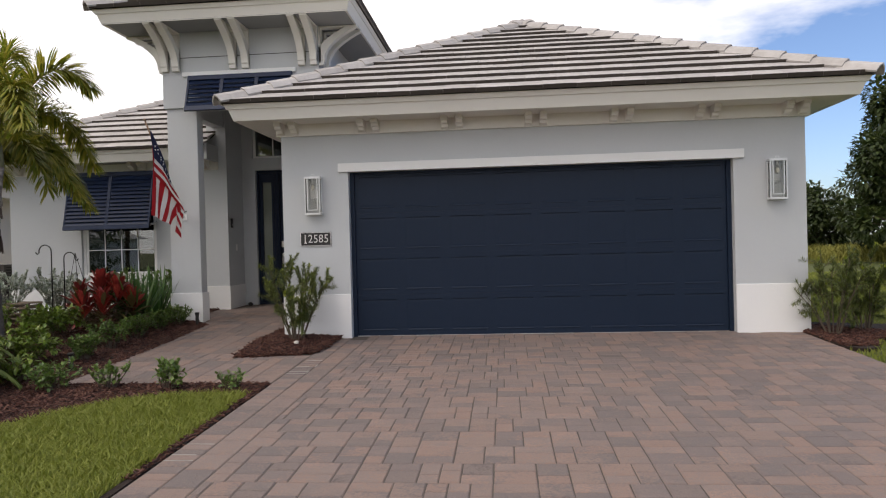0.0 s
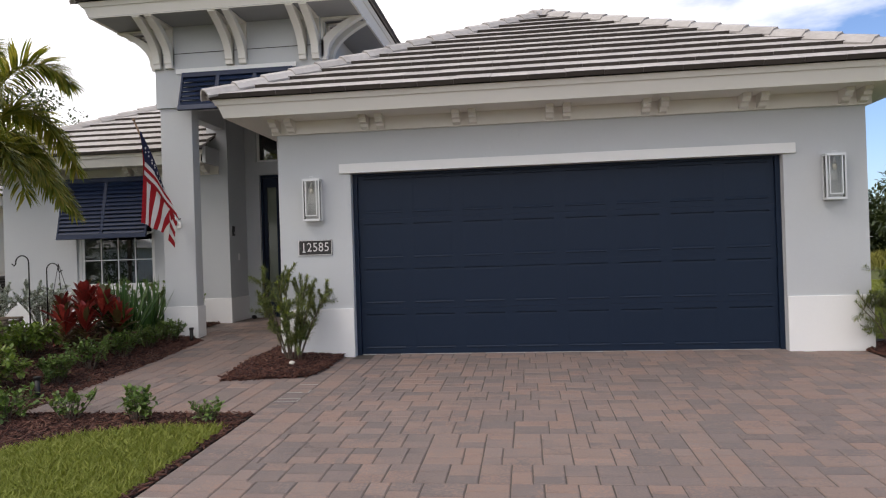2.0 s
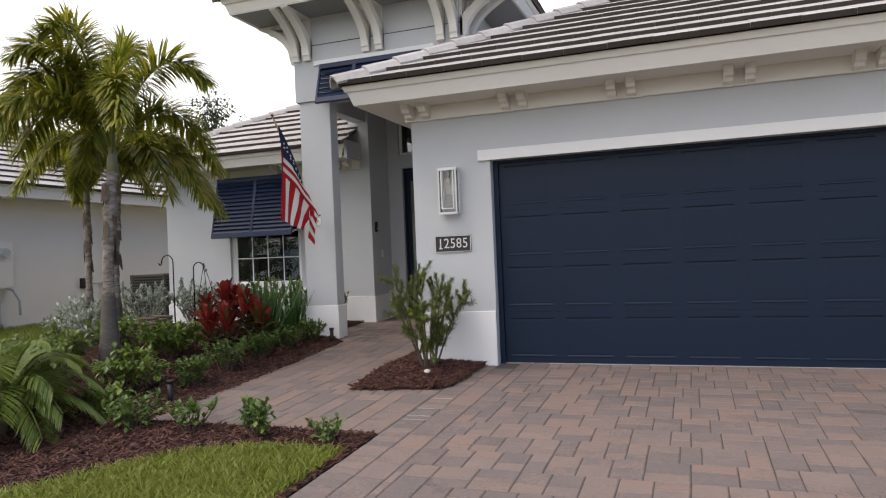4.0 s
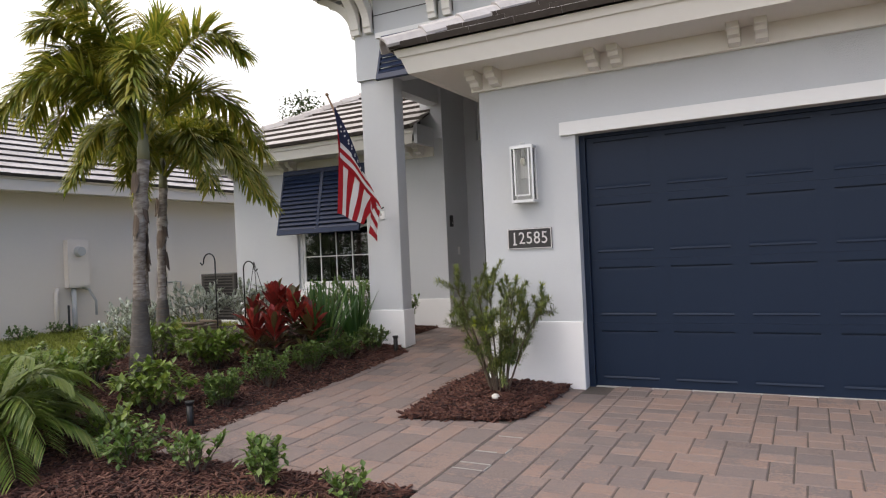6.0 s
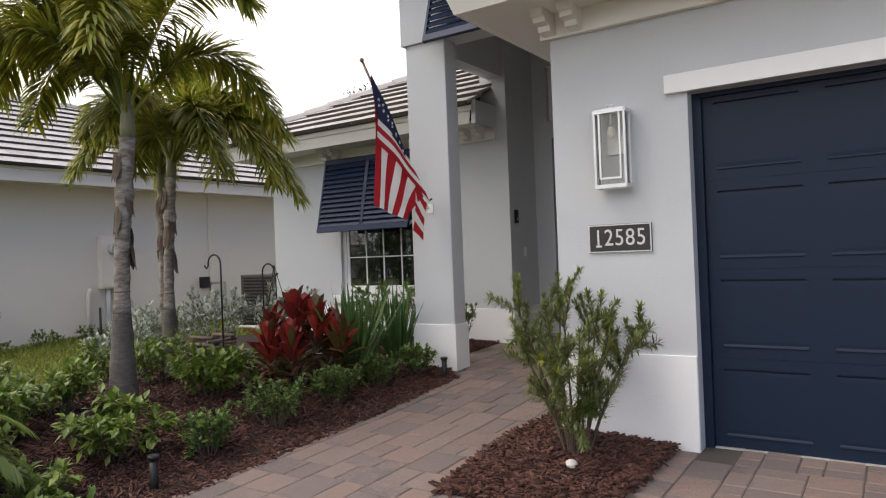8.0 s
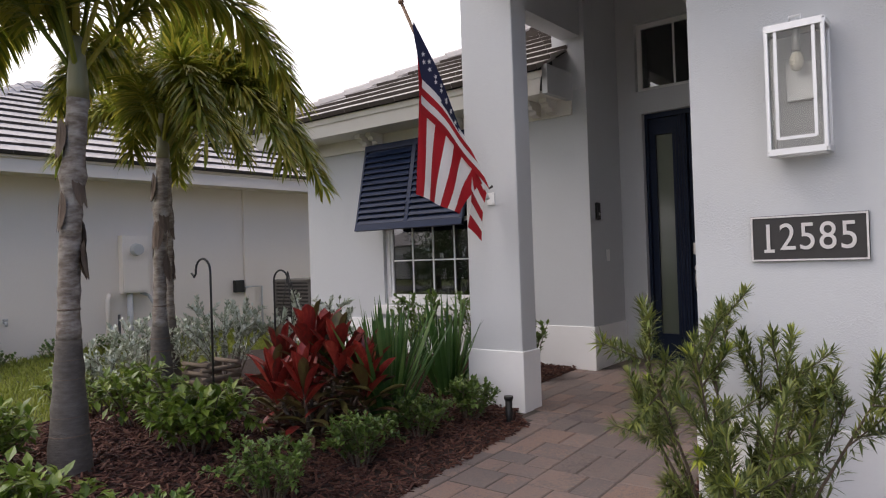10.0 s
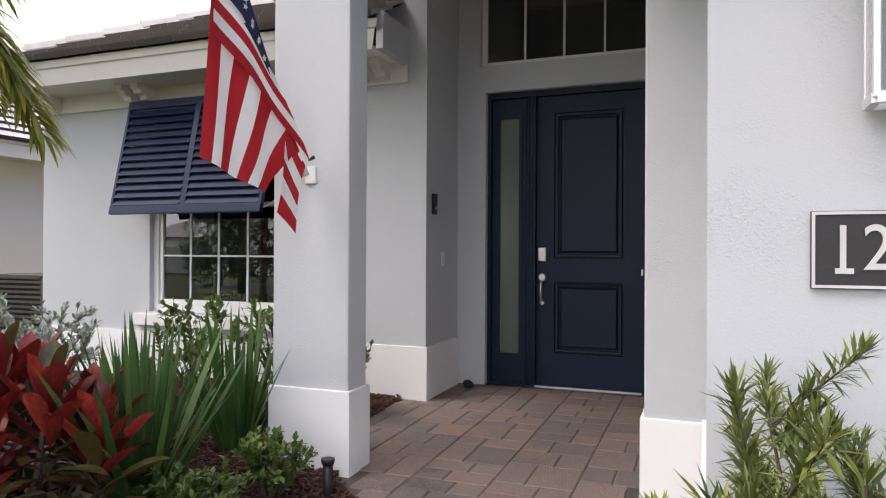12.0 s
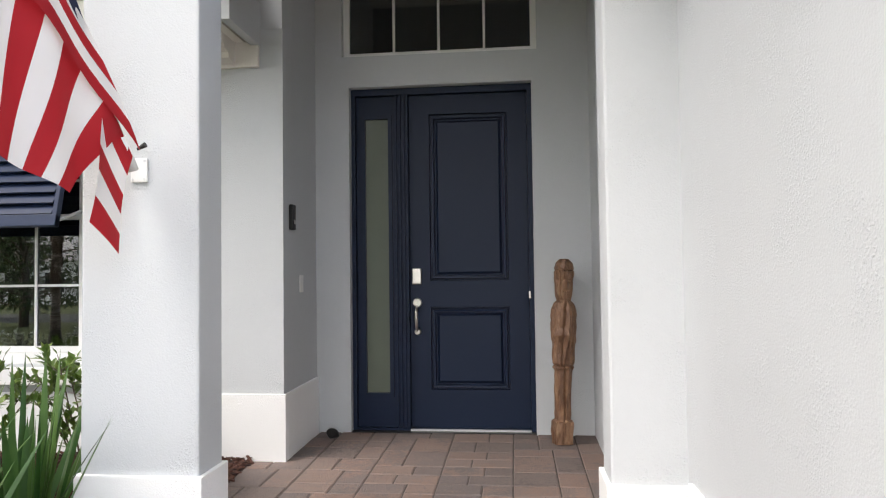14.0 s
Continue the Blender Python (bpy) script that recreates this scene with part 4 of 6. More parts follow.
# neighbour's house --------------------------------------------------------
def neighbour():
    ob = thing("neighbour_house", (-12.4, 12, 0.05), "beige stucco neighbouring house with grey tiled roof", "house")
    ob.matrix_basis = Matrix.Identity(4)
    part("wall", block(-19, -12.35, 7.75, 24, -0.2, 3.0), NEIGH, ob)
    part("pilaster", block(-12.35, -12.30, 13.15, 13.35, -0.2, 2.85), NEIGH, ob)
    part("soffit", block(-19.0, -11.87, 7.3, 24.5, 2.82, 2.86), NEIGH, ob)
    bm = prism(bmesh.new(), [(-11.83, 2.80), (-11.80, 2.80), (-11.80, 2.98), (-11.77, 3.0), (-11.77, 3.03), (-11.87, 3.03), (-11.87, 2.80)], "y", 7.25, 24.5)
    part("fascia", bm, NEIGH, ob, "beige fascia and gutter")
    part("fascia", block(-19.0, -11.77, 7.20, 7.25, 2.80, 3.03), NEIGH, ob)
    x1, y0, y1, z = -11.74, 7.15, 26.0, 3.03
    h = 3.6
    A, B = (x1 - h, y0 + h, z + h * PITCH), (x1 - h, y1 - h, z + h * PITCH)
    roof = raw("roof", [(x1, y0, z), (x1, y1, z), A, B, (x1 - 2 * h, y0, z), (x1 - 2 * h, y1, z)], [(0, 1, 3, 2), (0, 2, 4), (1, 5, 3), (4, 2, 3, 5)], UNDER, ob, "grey tiled hip roof")
    c = math.sqrt(1 + PITCH * PITCH)
    d = y1 - y0
    slope_tiles(roof, (x1, y0, z), (0, 1), (-1, 0), d, h * c, [lambda p: p[0] - p[1] / c, lambda p: d - p[0] - p[1] / c, lambda p: h * c - p[1]], single=290, keep=lambda u, s: 0 < u < 9.5 and s < 4.2, seed=11)
    slope_tiles(roof, (x1 - 2 * h, y0, z), (1, 0), (0, 1), 2 * h, h * c, [lambda p: p[0] - p[1] / c, lambda p: 2 * h - p[0] - p[1] / c], single=0, seed=12)
    ridge_caps(roof, (x1, y0, z + 0.045), (A[0], A[1], A[2] + 0.045))
    ridge_caps(roof, (x1, y1, z + 0.045), (B[0], B[1], B[2] + 0.045))
    ridge_caps(roof, (A[0], A[1], A[2] + 0.045), (B[0], B[1], B[2] + 0.045))


neighbour()


# ---- things on the walls ----
def wall_lamp(x, y, z, label):
    """A box lantern of square bars with an inner frame, glass, and a bulb; x, y, z is the middle of its back."""
    ob = thing("wall_lamp", (x, y, z), label, "wall lamp", "lanterns beside the garage door")
    w, h, d = 0.098, 0.238, 0.125
    part("back_plate", block(-0.055, 0.055, -0.018, 0, -0.03, 0.12, 0.004), SILVER, ob)
    for sx in (-1, 1):
        for yy in (-d, -0.03):
            part("post", block(sx * w - 0.0075, sx * w + 0.0075, yy - 0.0075, yy + 0.0075, -h, h, 0.003), SILVER, ob)
        for z0 in (-h, h):
            part("side_rail", block(sx * w - 0.010, sx * w + 0.010, -d, -0.03, z0 - 0.011, z0 + 0.011), SILVER, ob)
        part("inner_bar", block(sx * 0.066 - 0.006, sx * 0.066 + 0.006, -d - 0.004, -d + 0.006, -h + 0.05, h), SILVER, ob)
    for z0 in (-h, h):
        for yy in (-d, -0.03):
            part("rail", block(-w, w, yy - 0.010, yy + 0.010, z0 - 0.012, z0 + 0.012), SILVER, ob)
    part("inner_bar", block(-0.066, 0.066, -d - 0.003, -d + 0.005, -h + 0.045, -h + 0.057), SILVER, ob)
    part("cap", block(-w - 0.006, w + 0.006, -d - 0.006, -0.02, h + 0.008, h + 0.016, 0.002), SILVER, ob)
    bm = tube(bmesh.new(), [(-0.02, -0.09, h + 0.016), (-0.02, -0.09, h + 0.045), (0.02, -0.09, h + 0.045), (0.02, -0.09, h + 0.016)], 0.005, 6)
    part("loop", bm, SILVER, ob)
    bm = tube(bmesh.new(), [(0, -0.09, h), (0, -0.09, h - 0.09)], [0.012, 0.016], 10)
    part("socket", bm, SILVER, ob)
    bm = bmesh.new()
    bmesh.ops.create_uvsphere(bm, u_segments=12, v_segments=8, radius=0.026, matrix=Matrix.Translation((0, -0.09, h - 0.13)) @ Matrix.Diagonal((1, 1, 1.5, 1)))
    part("bulb", bm, BULB, ob, "clear glass bulb")
    for sx in (-1, 1):
        g = part("glass_pane", block(sx * (w - 0.002) - 0.001, sx * (w - 0.002) + 0.001, -d + 0.012, -0.04, -h + 0.012, h - 0.012), LAMPGLASS, ob)
        g.visible_shadow = False
    g = part("glass_pane", block(-w + 0.012, w - 0.012, -d - 0.001, -d + 0.001, -h + 0.012, h - 0.012), LAMPGLASS, ob)
    g.visible_shadow = False
    return ob


lamp = wall_lamp(-2.11, G, 2.055, "silver box lantern with clear glass on grey stucco")
copy_thing(lamp, pose(3.775, G, 2.075))


def letters(text, size, depth, mat, parent, m, name="number"):
    cu = bpy.data.curves.new(name, "FONT")
    cu.body, cu.size, cu.extrude, cu.align_x, cu.align_y = text, size, depth, "CENTER", "CENTER"
    tmp = bpy.data.objects.new("tmp", cu)
    scene.collection.objects.link(tmp)
    bpy.context.view_layer.update()
    me = bpy.data.meshes.new_from_object(tmp)
    bpy.data.objects.remove(tmp)
    me.name = name
    me.materials.clear()
    me.materials.append(mat)
    ob = new(name, me)
    ob.parent, ob.matrix_basis = parent, m
    return ob


NUM = thing("house_number", (-2.111, G, 1.487), "black plaque reading 12585 in pale numerals", "house number")
part("plate", block(-0.209, 0.209, -0.012, 0, -0.092, 0.092, 0.002), PLAQUE, NUM)
wall("border", NUM, FLAGWHITE, "y", -0.0165, -0.0121, (-0.207, 0.207), (-0.090, 0.090), [(-0.200, 0.200, -0.083, 0.083)])
for i, ch in enumerate("12585"):
    letters(ch, 0.152, 0.002, FLAGWHITE, NUM, pose(-0.142 + i * 0.071, -0.0145, 0.0, 90, 0, 0) @ Matrix.Diagonal((0.86, 1, 1, 1)), "numeral")

part("numeral_foot", block(-0.142 - 0.016, -0.142 + 0.022, -0.0165, -0.0125, -0.056, -0.043), FLAGWHITE, NUM)
BELL = thing("doorbell", (-4.655, 11.95, 1.87), "small black video doorbell on the porch wall", "doorbell")
part("case", block(0, 0.028, -0.035, 0.035, -0.085, 0.085, 0.006), BLACK, BELL)
part("button", block(0.028, 0.033, -0.014, 0.014, -0.045, -0.017, 0.003), PLASTIC, BELL)
PLATE = thing("switch_plate", (-4.655, 12.17, 1.42), "small white cover plate on grey stucco", "cover plate")
part("plate", block(0, 0.008, -0.035, 0.035, -0.06, 0.06, 0.003), WHITE, PLATE)
part("screw", block(0.008, 0.010, -0.004, 0.004, 0.035, 0.043), SILVER, PLATE)
PLUG = thing("wall_vent", (-2.602, 11.6, 0.62), "small round grey vent cover on the porch wall", "vent")
bm = bmesh.new()
bmesh.ops.create_cone(bm, cap_ends=True, segments=18, radius1=0.055, radius2=0.045, depth=0.03, matrix=pose(-0.015, 0, 0, 0, -90, 0))
part("cover", bm, PLASTIC, PLUG)


# carved wooden figure, one plain mesh
def carving():
    rings = [(0.00, .072, .07), (.13, .078, .075), (.155, .074, .07), (.165, .056, .055), (.34, .056, .055), (.50, .062, .058), (.52, .076, .066), (.66, .078, .070), (.80, .088, .074), (.92, .086, .072), (.965, .068, .062),
             (.985, .048, .05), (1.02, .056, .060), (1.10, .064, .068), (1.15, .066, .070), (1.20, .070, .072), (1.245, .058, .06), (1.275, .03, .03)]
    bm = bmesh.new()
    n = 64
    loops = []
    wide, deep = [(a, b) for a, b, c in rings], [(a, c) for a, b, c in rings]
    for z in steps(0, 1.275, 230):
        rx, ry = lerp(wide, z), lerp(deep, z)
        loop = []
        for k in range(n):
            a = 2 * math.pi * k / n
            x, y = math.cos(a), math.sin(a)
            r = 1 + 0.10 * noise.noise(Vector((x * 1.6, y * 1.6, z * 7))) + 0.09 * noise.noise(Vector((x * 5, y * 5, z * 22))) + 0.05 * noise.noise(Vector((x * 11, y * 11, z * 9)))
            front = max(0.0, -y)
            if z < 0.155:                                   # rough block at the foot
                r *= 0.96 / max(abs(x), abs(y)) ** 0.7 * 0.92
            elif z < 0.52:                                  # two legs
                r -= 0.30 * math.exp(-(x / 0.13) ** 2) * front ** 2
            elif z < 0.97:                                  # tunic, a folded arm and a shield
                r -= 0.16 * math.exp(-((x + 0.35 - 1.1 * (z - 0.6)) / 0.10) ** 2) * front
                if 0.70 < z < 0.79 and x < 0.1:
                    r += 0.20 * front * math.exp(-((z - 0.745) / 0.025) ** 2)
                if x > 0.05:
                    r += 0.16 * front * math.exp(-((z - 0.78) / 0.13) ** 4)
                r -= 0.18 * math.exp(-((z - 0.535) / 0.008) ** 2)
            elif 1.0 < z < 1.19:                            # brow, nose, mouth and the hanging hair
                r += 0.20 * math.exp(-(x / 0.16) ** 2) * front * math.exp(-((z - 1.095) / 0.028) ** 2)
                r -= 0.16 * front * math.exp(-((z - 1.128) / 0.012) ** 2) * (abs(x) > 0.12)
                r -= 0.12 * front * math.exp(-((z - 1.05) / 0.007) ** 2) * (abs(x) < 0.4)
                r -= 0.22 * math.exp(-((abs(x) - 0.62) / 0.07) ** 2) * front
            elif z >= 1.19:
                r -= 0.14 * math.exp(-((z - 1.195) / 0.008) ** 2)
            loop.append(bm.verts.new((x * rx * r, y * ry * r, z)))
        loops.append(loop)
    for a, b in zip(loops, loops[1:]):
        for k in range(n):
            bm.faces.new((a[k], a[(k + 1) % n], b[(k + 1) % n], b[k]))
    bm.faces.new(list(reversed(loops[0])))
    bm.faces.new(loops[-1])
    ob = part("wood_carving", bm, CARVED)
    ob.matrix_basis = pose(-2.85, 12.32, 0.298, -1.5, 2.0, 14)
    return tagged(ob, "carved brown wooden figure leaning by the front door", "statue")


carving()
ROCKPILE = bmesh.new()
bmesh.ops.create_icosphere(ROCKPILE, subdivisions=2, radius=0.05)
for v in ROCKPILE.verts:
    v.co *= 1 + 0.35 * noise.noise(v.co * 18)
    v.co.z *= 0.75
ob = part("toad_ornament", ROCKPILE, BLACK)
ob.matrix_basis = pose(-4.50, 12.40, 0.327)
tagged(ob, "small black lump of an ornament in the porch corner", "ornament")


# flag ----------------------------------------------------------------------
def flag():
    foot, tip = Vector((-4.625, 9.955, 1.945)), Vector((-4.82, 9.27, 3.30))
    ob = thing("flag", (-4.625, 10.04, 1.905), "striped red and white flag with starred navy corner on a pole", "flag")
    base = Vector((-4.625, 10.04, 1.905))
    L = lambda v: Vector(v) - base
    d = (tip - foot).normalized()
    bm = tube(bmesh.new(), [L(foot - d * 0.02), L(tip)], [0.0135, 0.0125], 10)
    part("pole", bm, POLE, ob, "brown wooden pole")
    bm = bmesh.new()
    bmesh.ops.create_uvsphere(bm, u_segments=12, v_segments=8, radius=0.022, matrix=Matrix.Translation(L(tip + d * 0.012)))
    part("finial", bm, POLE, ob)
    bracket_ = part("bracket", block(-0.034, 0.034, -0.012, 0.0, -0.048, 0.048, 0.003), WHITE, ob, "white metal flag bracket")
    for sx in (-1, 1):
        for sz in (-1, 1):
            part("screw", tube(bmesh.new(), [(sx * 0.024, -0.011, sz * 0.037), (sx * 0.024, -0.0145, sz * 0.037)], 0.005, 8), SILVER, ob)
    part("sleeve", tube(bmesh.new(), [L(foot - d * 0.055), L(foot + d * 0.08)], 0.02, 12), WHITE, ob)
    part("set_screw", tube(bmesh.new(), [(0.02, -0.055, 0.075), (0.055, -0.06, 0.09)], [0.006, 0.011], 8), BLACK, ob)
    # p runs in plan from below the tip towards the wall, z is height, off is the fold's depth
    hd = Vector((tip.x - foot.x, tip.y - foot.y, 0))
    hl = hd.length
    hd = -hd.normalized()
    nrm = Vector((-hd.y, hd.x, 0))
    if nrm.x < 0:
        nrm = -nrm

    def at(p, z, off=0.0):
        return L(Vector((tip.x, tip.y, 0)) + hd * p + nrm * off + Vector((0, 0, z)))

    def pole_at(s):
        q = tip + (foot - tip) * s
        return ((q - tip).dot(hd), q.z)

    def ruled(name, a, b, off, mat, n=14, label="", m=4):
        """A strip of cloth between two curves a(k) and b(k), each giving (p, z)."""
        bm = bmesh.new()
        rows = []
        for i in range(n + 1):
            k = i / n
            row = []
            for j in range(m + 1):
                w = j / m
                p = a(k)[0] * (1 - w) + b(k)[0] * w
                z = a(k)[1] * (1 - w) + b(k)[1] * w
                row.append(bm.verts.new(at(p, z, off(p, z))))
            rows.append(row)
        for r, q in zip(rows, rows[1:]):
            for j in range(m):
                f = bm.faces.new((r[j], r[j + 1], q[j + 1], q[j]))
                f.smooth = True
        ob2 = part(name, bm, mat, ob, label)
        return ob2

    def wave(amp, ph, fp=20.0, fz=3.0):
        return lambda p, z: amp * math.sin(fp * p + fz * z + ph)

    def mix(u, v, k):
        return (u[0] + (v[0] - u[0]) * k, u[1] + (v[1] - u[1]) * k)

    # upper layer: stripes that run from the hanging edge down towards the pole
    left_top, left_fold = (0.135, 3.04), (0.12, 2.53)
    n = 4
    for i in range(n):
        def edge(k, i=i):
            a = mix((0.145, 2.76), left_fold, i / n)
            b0, b1 = pole_at(0.68), pole_at(0.985)
            b = mix(b0, b1, i / n)
            b = (b[0] + 0.028, b[1])
            m = mix(a, b, k)
            return (m[0], m[1] + 0.02 * math.sin(math.pi * k))
        ruled("stripe", lambda k, e=edge: e(k), lambda k, i=i, e=edge: edge(k, i + 1), lambda p, z, w=wave(0.014, 0.5): w(p, z) + 0.032, FLAGWHITE if i % 2 == 0 else RED)
    # starred corner along the pole
    cut = wave(0.016, 0.2)
    ruled("canton", lambda k: mix((0.075, 3.14), (0.140, 2.77), min(1, k * 2)) if k < 0.5 else mix((0.140, 2.77), pole_at(0.68), (k - 0.5) * 2),
          lambda k: (mix(pole_at(0.09), pole_at(0.68), k)[0] + 0.024, mix(pole_at(0.09), pole_at(0.68), k)[1]), lambda p, z: cut(p, z) + 0.032, BLUE, 18, "navy corner with white stars")
    rnd = random.Random(4)
    for row in range(7):
        k = 0.16 + row * 0.125
        for c in range(2):
            a = mix((0.105, 2.95), mix((0.140, 2.77), pole_at(0.68), 0.9), k)
            b = mix(pole_at(0.12), pole_at(0.66), k)
            q = mix(a, b, (0.30, 0.74)[c] if row % 2 else (0.16, 0.52)[c])
            bm = bmesh.new()
            pts = []
            rr = 0.021
            turn = rnd.uniform(0, 1)
            for j in range(10):
                r = rr if j % 2 == 0 else rr * 0.4
                ang = math.pi / 2 + j * math.pi / 5 + turn
                p2, z2 = q[0] + r * 0.8 * math.cos(ang), q[1] + r * math.sin(ang)
                pts.append(bm.verts.new(at(p2, z2, cut(p2, z2) + 0.0365)))
            bm.faces.new(pts)
            part("star", bm, FLAGWHITE, ob, "white star" if row == 0 and c == 0 else "")
    # lower layer: stripes that hang straight
    low = wave(0.022, 1.2, 26, 1.5)
    lowf = lambda p, z: 0.7 * low(p, z) + 0.006
    xs = steps(0, 1, 7)
    for i in range(7):
        def top(w):
            return mix((0.125, 2.72), pole_at(0.93), w)
        def foot_(w):
            return mix((0.07, 1.92), (0.45, 1.78), w)
        a0, a1 = xs[i], xs[i + 1]
        t0 = (lambda k, w=a0, e=(i == 0): mix((0.13, 2.98) if e else top(w), foot_(w), k))
        t1 = (lambda k, w=a1: mix(top(w), foot_(w), k))
        ruled("stripe", t0, t1, lowf, RED if i % 2 == 0 else FLAGWHITE, 12)
    # the red top edge that hangs from the pole's upper end
    ruled("stripe", lambda k: mix((0.112, 3.10), (0.118, 2.5), k), lambda k: mix((0.120, 3.12), (0.160, 2.5), k), lambda p, z: low(p, z) - 0.005, RED, 12)
    # tail below the pole
    tail = wave(0.02, 2.2, 18, 5)
    for i in range(5):
        def te(k, i=i):
            return mix(mix(pole_at(0.84), (0.50, 1.68), i / 5), mix(pole_at(1.0), (0.63, 1.57), i / 5), k)
        ruled("stripe", lambda k, i=i: te(k, i), lambda k, i=i: te(k, i + 1), lambda p, z: tail(p, z) + 0.03, FLAGWHITE if i % 2 else RED, 10)


flag()


# ---- plants ----
def leaf(V, F, base, d, length, width, droop=0.0, segs=2, side=None, fold=0.25, blunt=False):
    """A folded blade: a strip of segs pieces along d that bends down by droop."""
    d = Vector(d).normalized()
    s = d.cross(Vector((0, 0, 1))) if side is None else side
    if s.length < 1e-3:
        s = Vector((1, 0, 0))
    s = s.normalized()
    n = s.cross(d)
    p, b = Vector(base), len(V)
    V.append(tuple(p))
    for i in range(1, segs + 1):
        d = (d + Vector((0, 0, -droop / segs))).normalized()
        p = p + d * (length / segs)
        if i < segs:
            k = i / segs
            w = width / 2 * (math.sin(math.pi * min(1, k ** 1.35 * 0.78 + 0.08)) if blunt else math.sin(math.pi * min(1, k * 0.85 + 0.12)))
            V.append(tuple(p + s * w + n * fold * w)), V.append(tuple(p)), V.append(tuple(p - s * w + n * fold * w))
        else:
            V.append(tuple(p))
    last = b + 1 + 3 * (segs - 1)
    if segs == 1:
        return
    F += [(b, b + 1, b + 2), (b, b + 2, b + 3)]
    for i in range(segs - 2):
        o = b + 1 + 3 * i
        F += [(o, o + 3, o + 4, o + 1), (o + 1, o + 4, o + 5, o + 2)]
    o = last - 3
    F += [(o, last, o + 1), (o + 1, last, o + 2)]


def unit(rnd, up=0.0):
    a, z = rnd.uniform(0, 2 * math.pi), rnd.uniform(-1, 1)
    r = math.sqrt(1 - z * z)
    return (Vector((r * math.cos(a), r * math.sin(a), z)) + Vector((0, 0, up))).normalized()


def shrub(name, at, r, h, stems, leaves, ll, lw, mat, label, category="shrub", group="", seed=0, upright=0.5, lift=0.12, droop=0.2, whorl=1, stemr=0.006, bare=0.35):
    """A bush of forked stems, with leaves set along the outer part of every twig."""
    rnd = random.Random(seed)
    ob = thing(name, at, label, category, group)
    V, F = [], []
    twigs = []
    for i in range(stems):
        a = 2 * math.pi * (i + rnd.uniform(-.3, .3)) / stems
        reach = r * math.sqrt(rnd.uniform(0.05, 1.0))
        top = Vector((math.cos(a) * reach, math.sin(a) * reach, h * rnd.uniform(0.62, 1.0) * (1 - 0.25 * (reach / r) ** 2)))
        root = Vector((math.cos(a) * r * 0.12, math.sin(a) * r * 0.12, -0.04))
        mid = root.lerp(top, 0.5) + Vector((0, 0, h * 0.08)) + unit(rnd) * r * 0.08
        bm = tube(bmesh.new(), [root, mid, top], [stemr, stemr * 0.75, stemr * 0.35], 5, False)
        twigs.append((mid.lerp(root, 1 - 2 * bare if bare < 0.5 else 0), mid, top))
        for f in range(2):
            k = rnd.uniform(0.35, 0.8)
            b0 = mid.lerp(top, k)
            b1 = b0 + (unit(rnd, upright) * r * 0.42)
            b1.z = min(b1.z, h)
            tube(bm, [b0, b1], [stemr * 0.5, stemr * 0.25], 4, False)
            twigs.append((b0, b0.lerp(b1, 0.5), b1))
        part("stem", bm, BARK, ob)
    per = max(1, int(1.55 * leaves) // len(twigs))
    for b0, b1, b2 in twigs:
        for i in range(per):
            k = (i + rnd.random()) / per
            p = b0.lerp(b1, k * 2) if k < 0.5 else b1.lerp(b2, k * 2 - 1)
            axis = (b2 - b1).normalized()
            out = (unit(rnd) + axis * upright * 1.2 + Vector((0, 0, upright * 0.4))).normalized()
            s = rnd.uniform(0.7, 1.15)
            leaf(V, F, p, out, ll * s, lw * s, droop, 2 if ll < 0.09 else 3)
    raw("foliage", V, F, mat, ob)
    return ob


def put(x, y, dz=0.0):
    return (x, y, ground_z(x, y) + (bed_rise(x, y) if x < -4.3 or y < 6.1 else 0.0) + dz)


# low rounded bushes beside the walkway
for i, (x, y, r, h) in enumerate([(-4.50, 7.16, .21, .32), (-4.58, 7.82, .28, .40), (-4.60, 8.50, .24, .33), (-4.62, 9.10, .23, .30), (-4.60, 9.62, .22, .30)]):
    shrub("clusia_bush", put(x, y), r, h, 20, 820, 0.042, 0.028, BOXLEAF, "low rounded bush with glossy green leaves in mulch", group="bushes along the walkway", seed=20 + i, upright=0.6, droop=0.1)
for i, (x, y, r, h, n) in enumerate([(-3.98, 5.82, .24, .28, 330), (-3.42, 5.86, .18, .27, 190), (-2.80, 5.84, .21, .29, 300), (-2.18, 5.80, .15, .17, 120)]):
    shrub("clusia_bush", put(x, y), r, h, 13, n, 0.055, 0.034, BOXLEAF, "small sparse bush with green leaves at the lawn's edge", group="bushes at the lawn edge", seed=40 + i, upright=0.6, droop=0.1)
# broad-leaved shrubs under the palms
for i, (x, y, r, h, n) in enumerate([(-4.88, 6.72, .34, .44, 520), (-5.46, 7.92, .36, .48, 720), (-6.0, 6.95, .34, .40, 420), (-5.75, 6.35, .36, .38, 480), (-6.4, 6.6, .32, .42, 380), (-6.35, 8.0, .34, .46, 320), (-7.2, 7.9, .3, .45, 220), (-5.2, 6.05, .24, .34, 220), (-4.55, 6.1, .2, .28, 150)]):
    shrub("broadleaf_shrub", put(x, y), r, h, 15, n, 0.088, 0.046, BROADLEAF, "bright green broad-leaved shrub under the palms", group="broad-leaved shrubs", seed=60 + i, upright=0.5, droop=0.5, stemr=0.007)
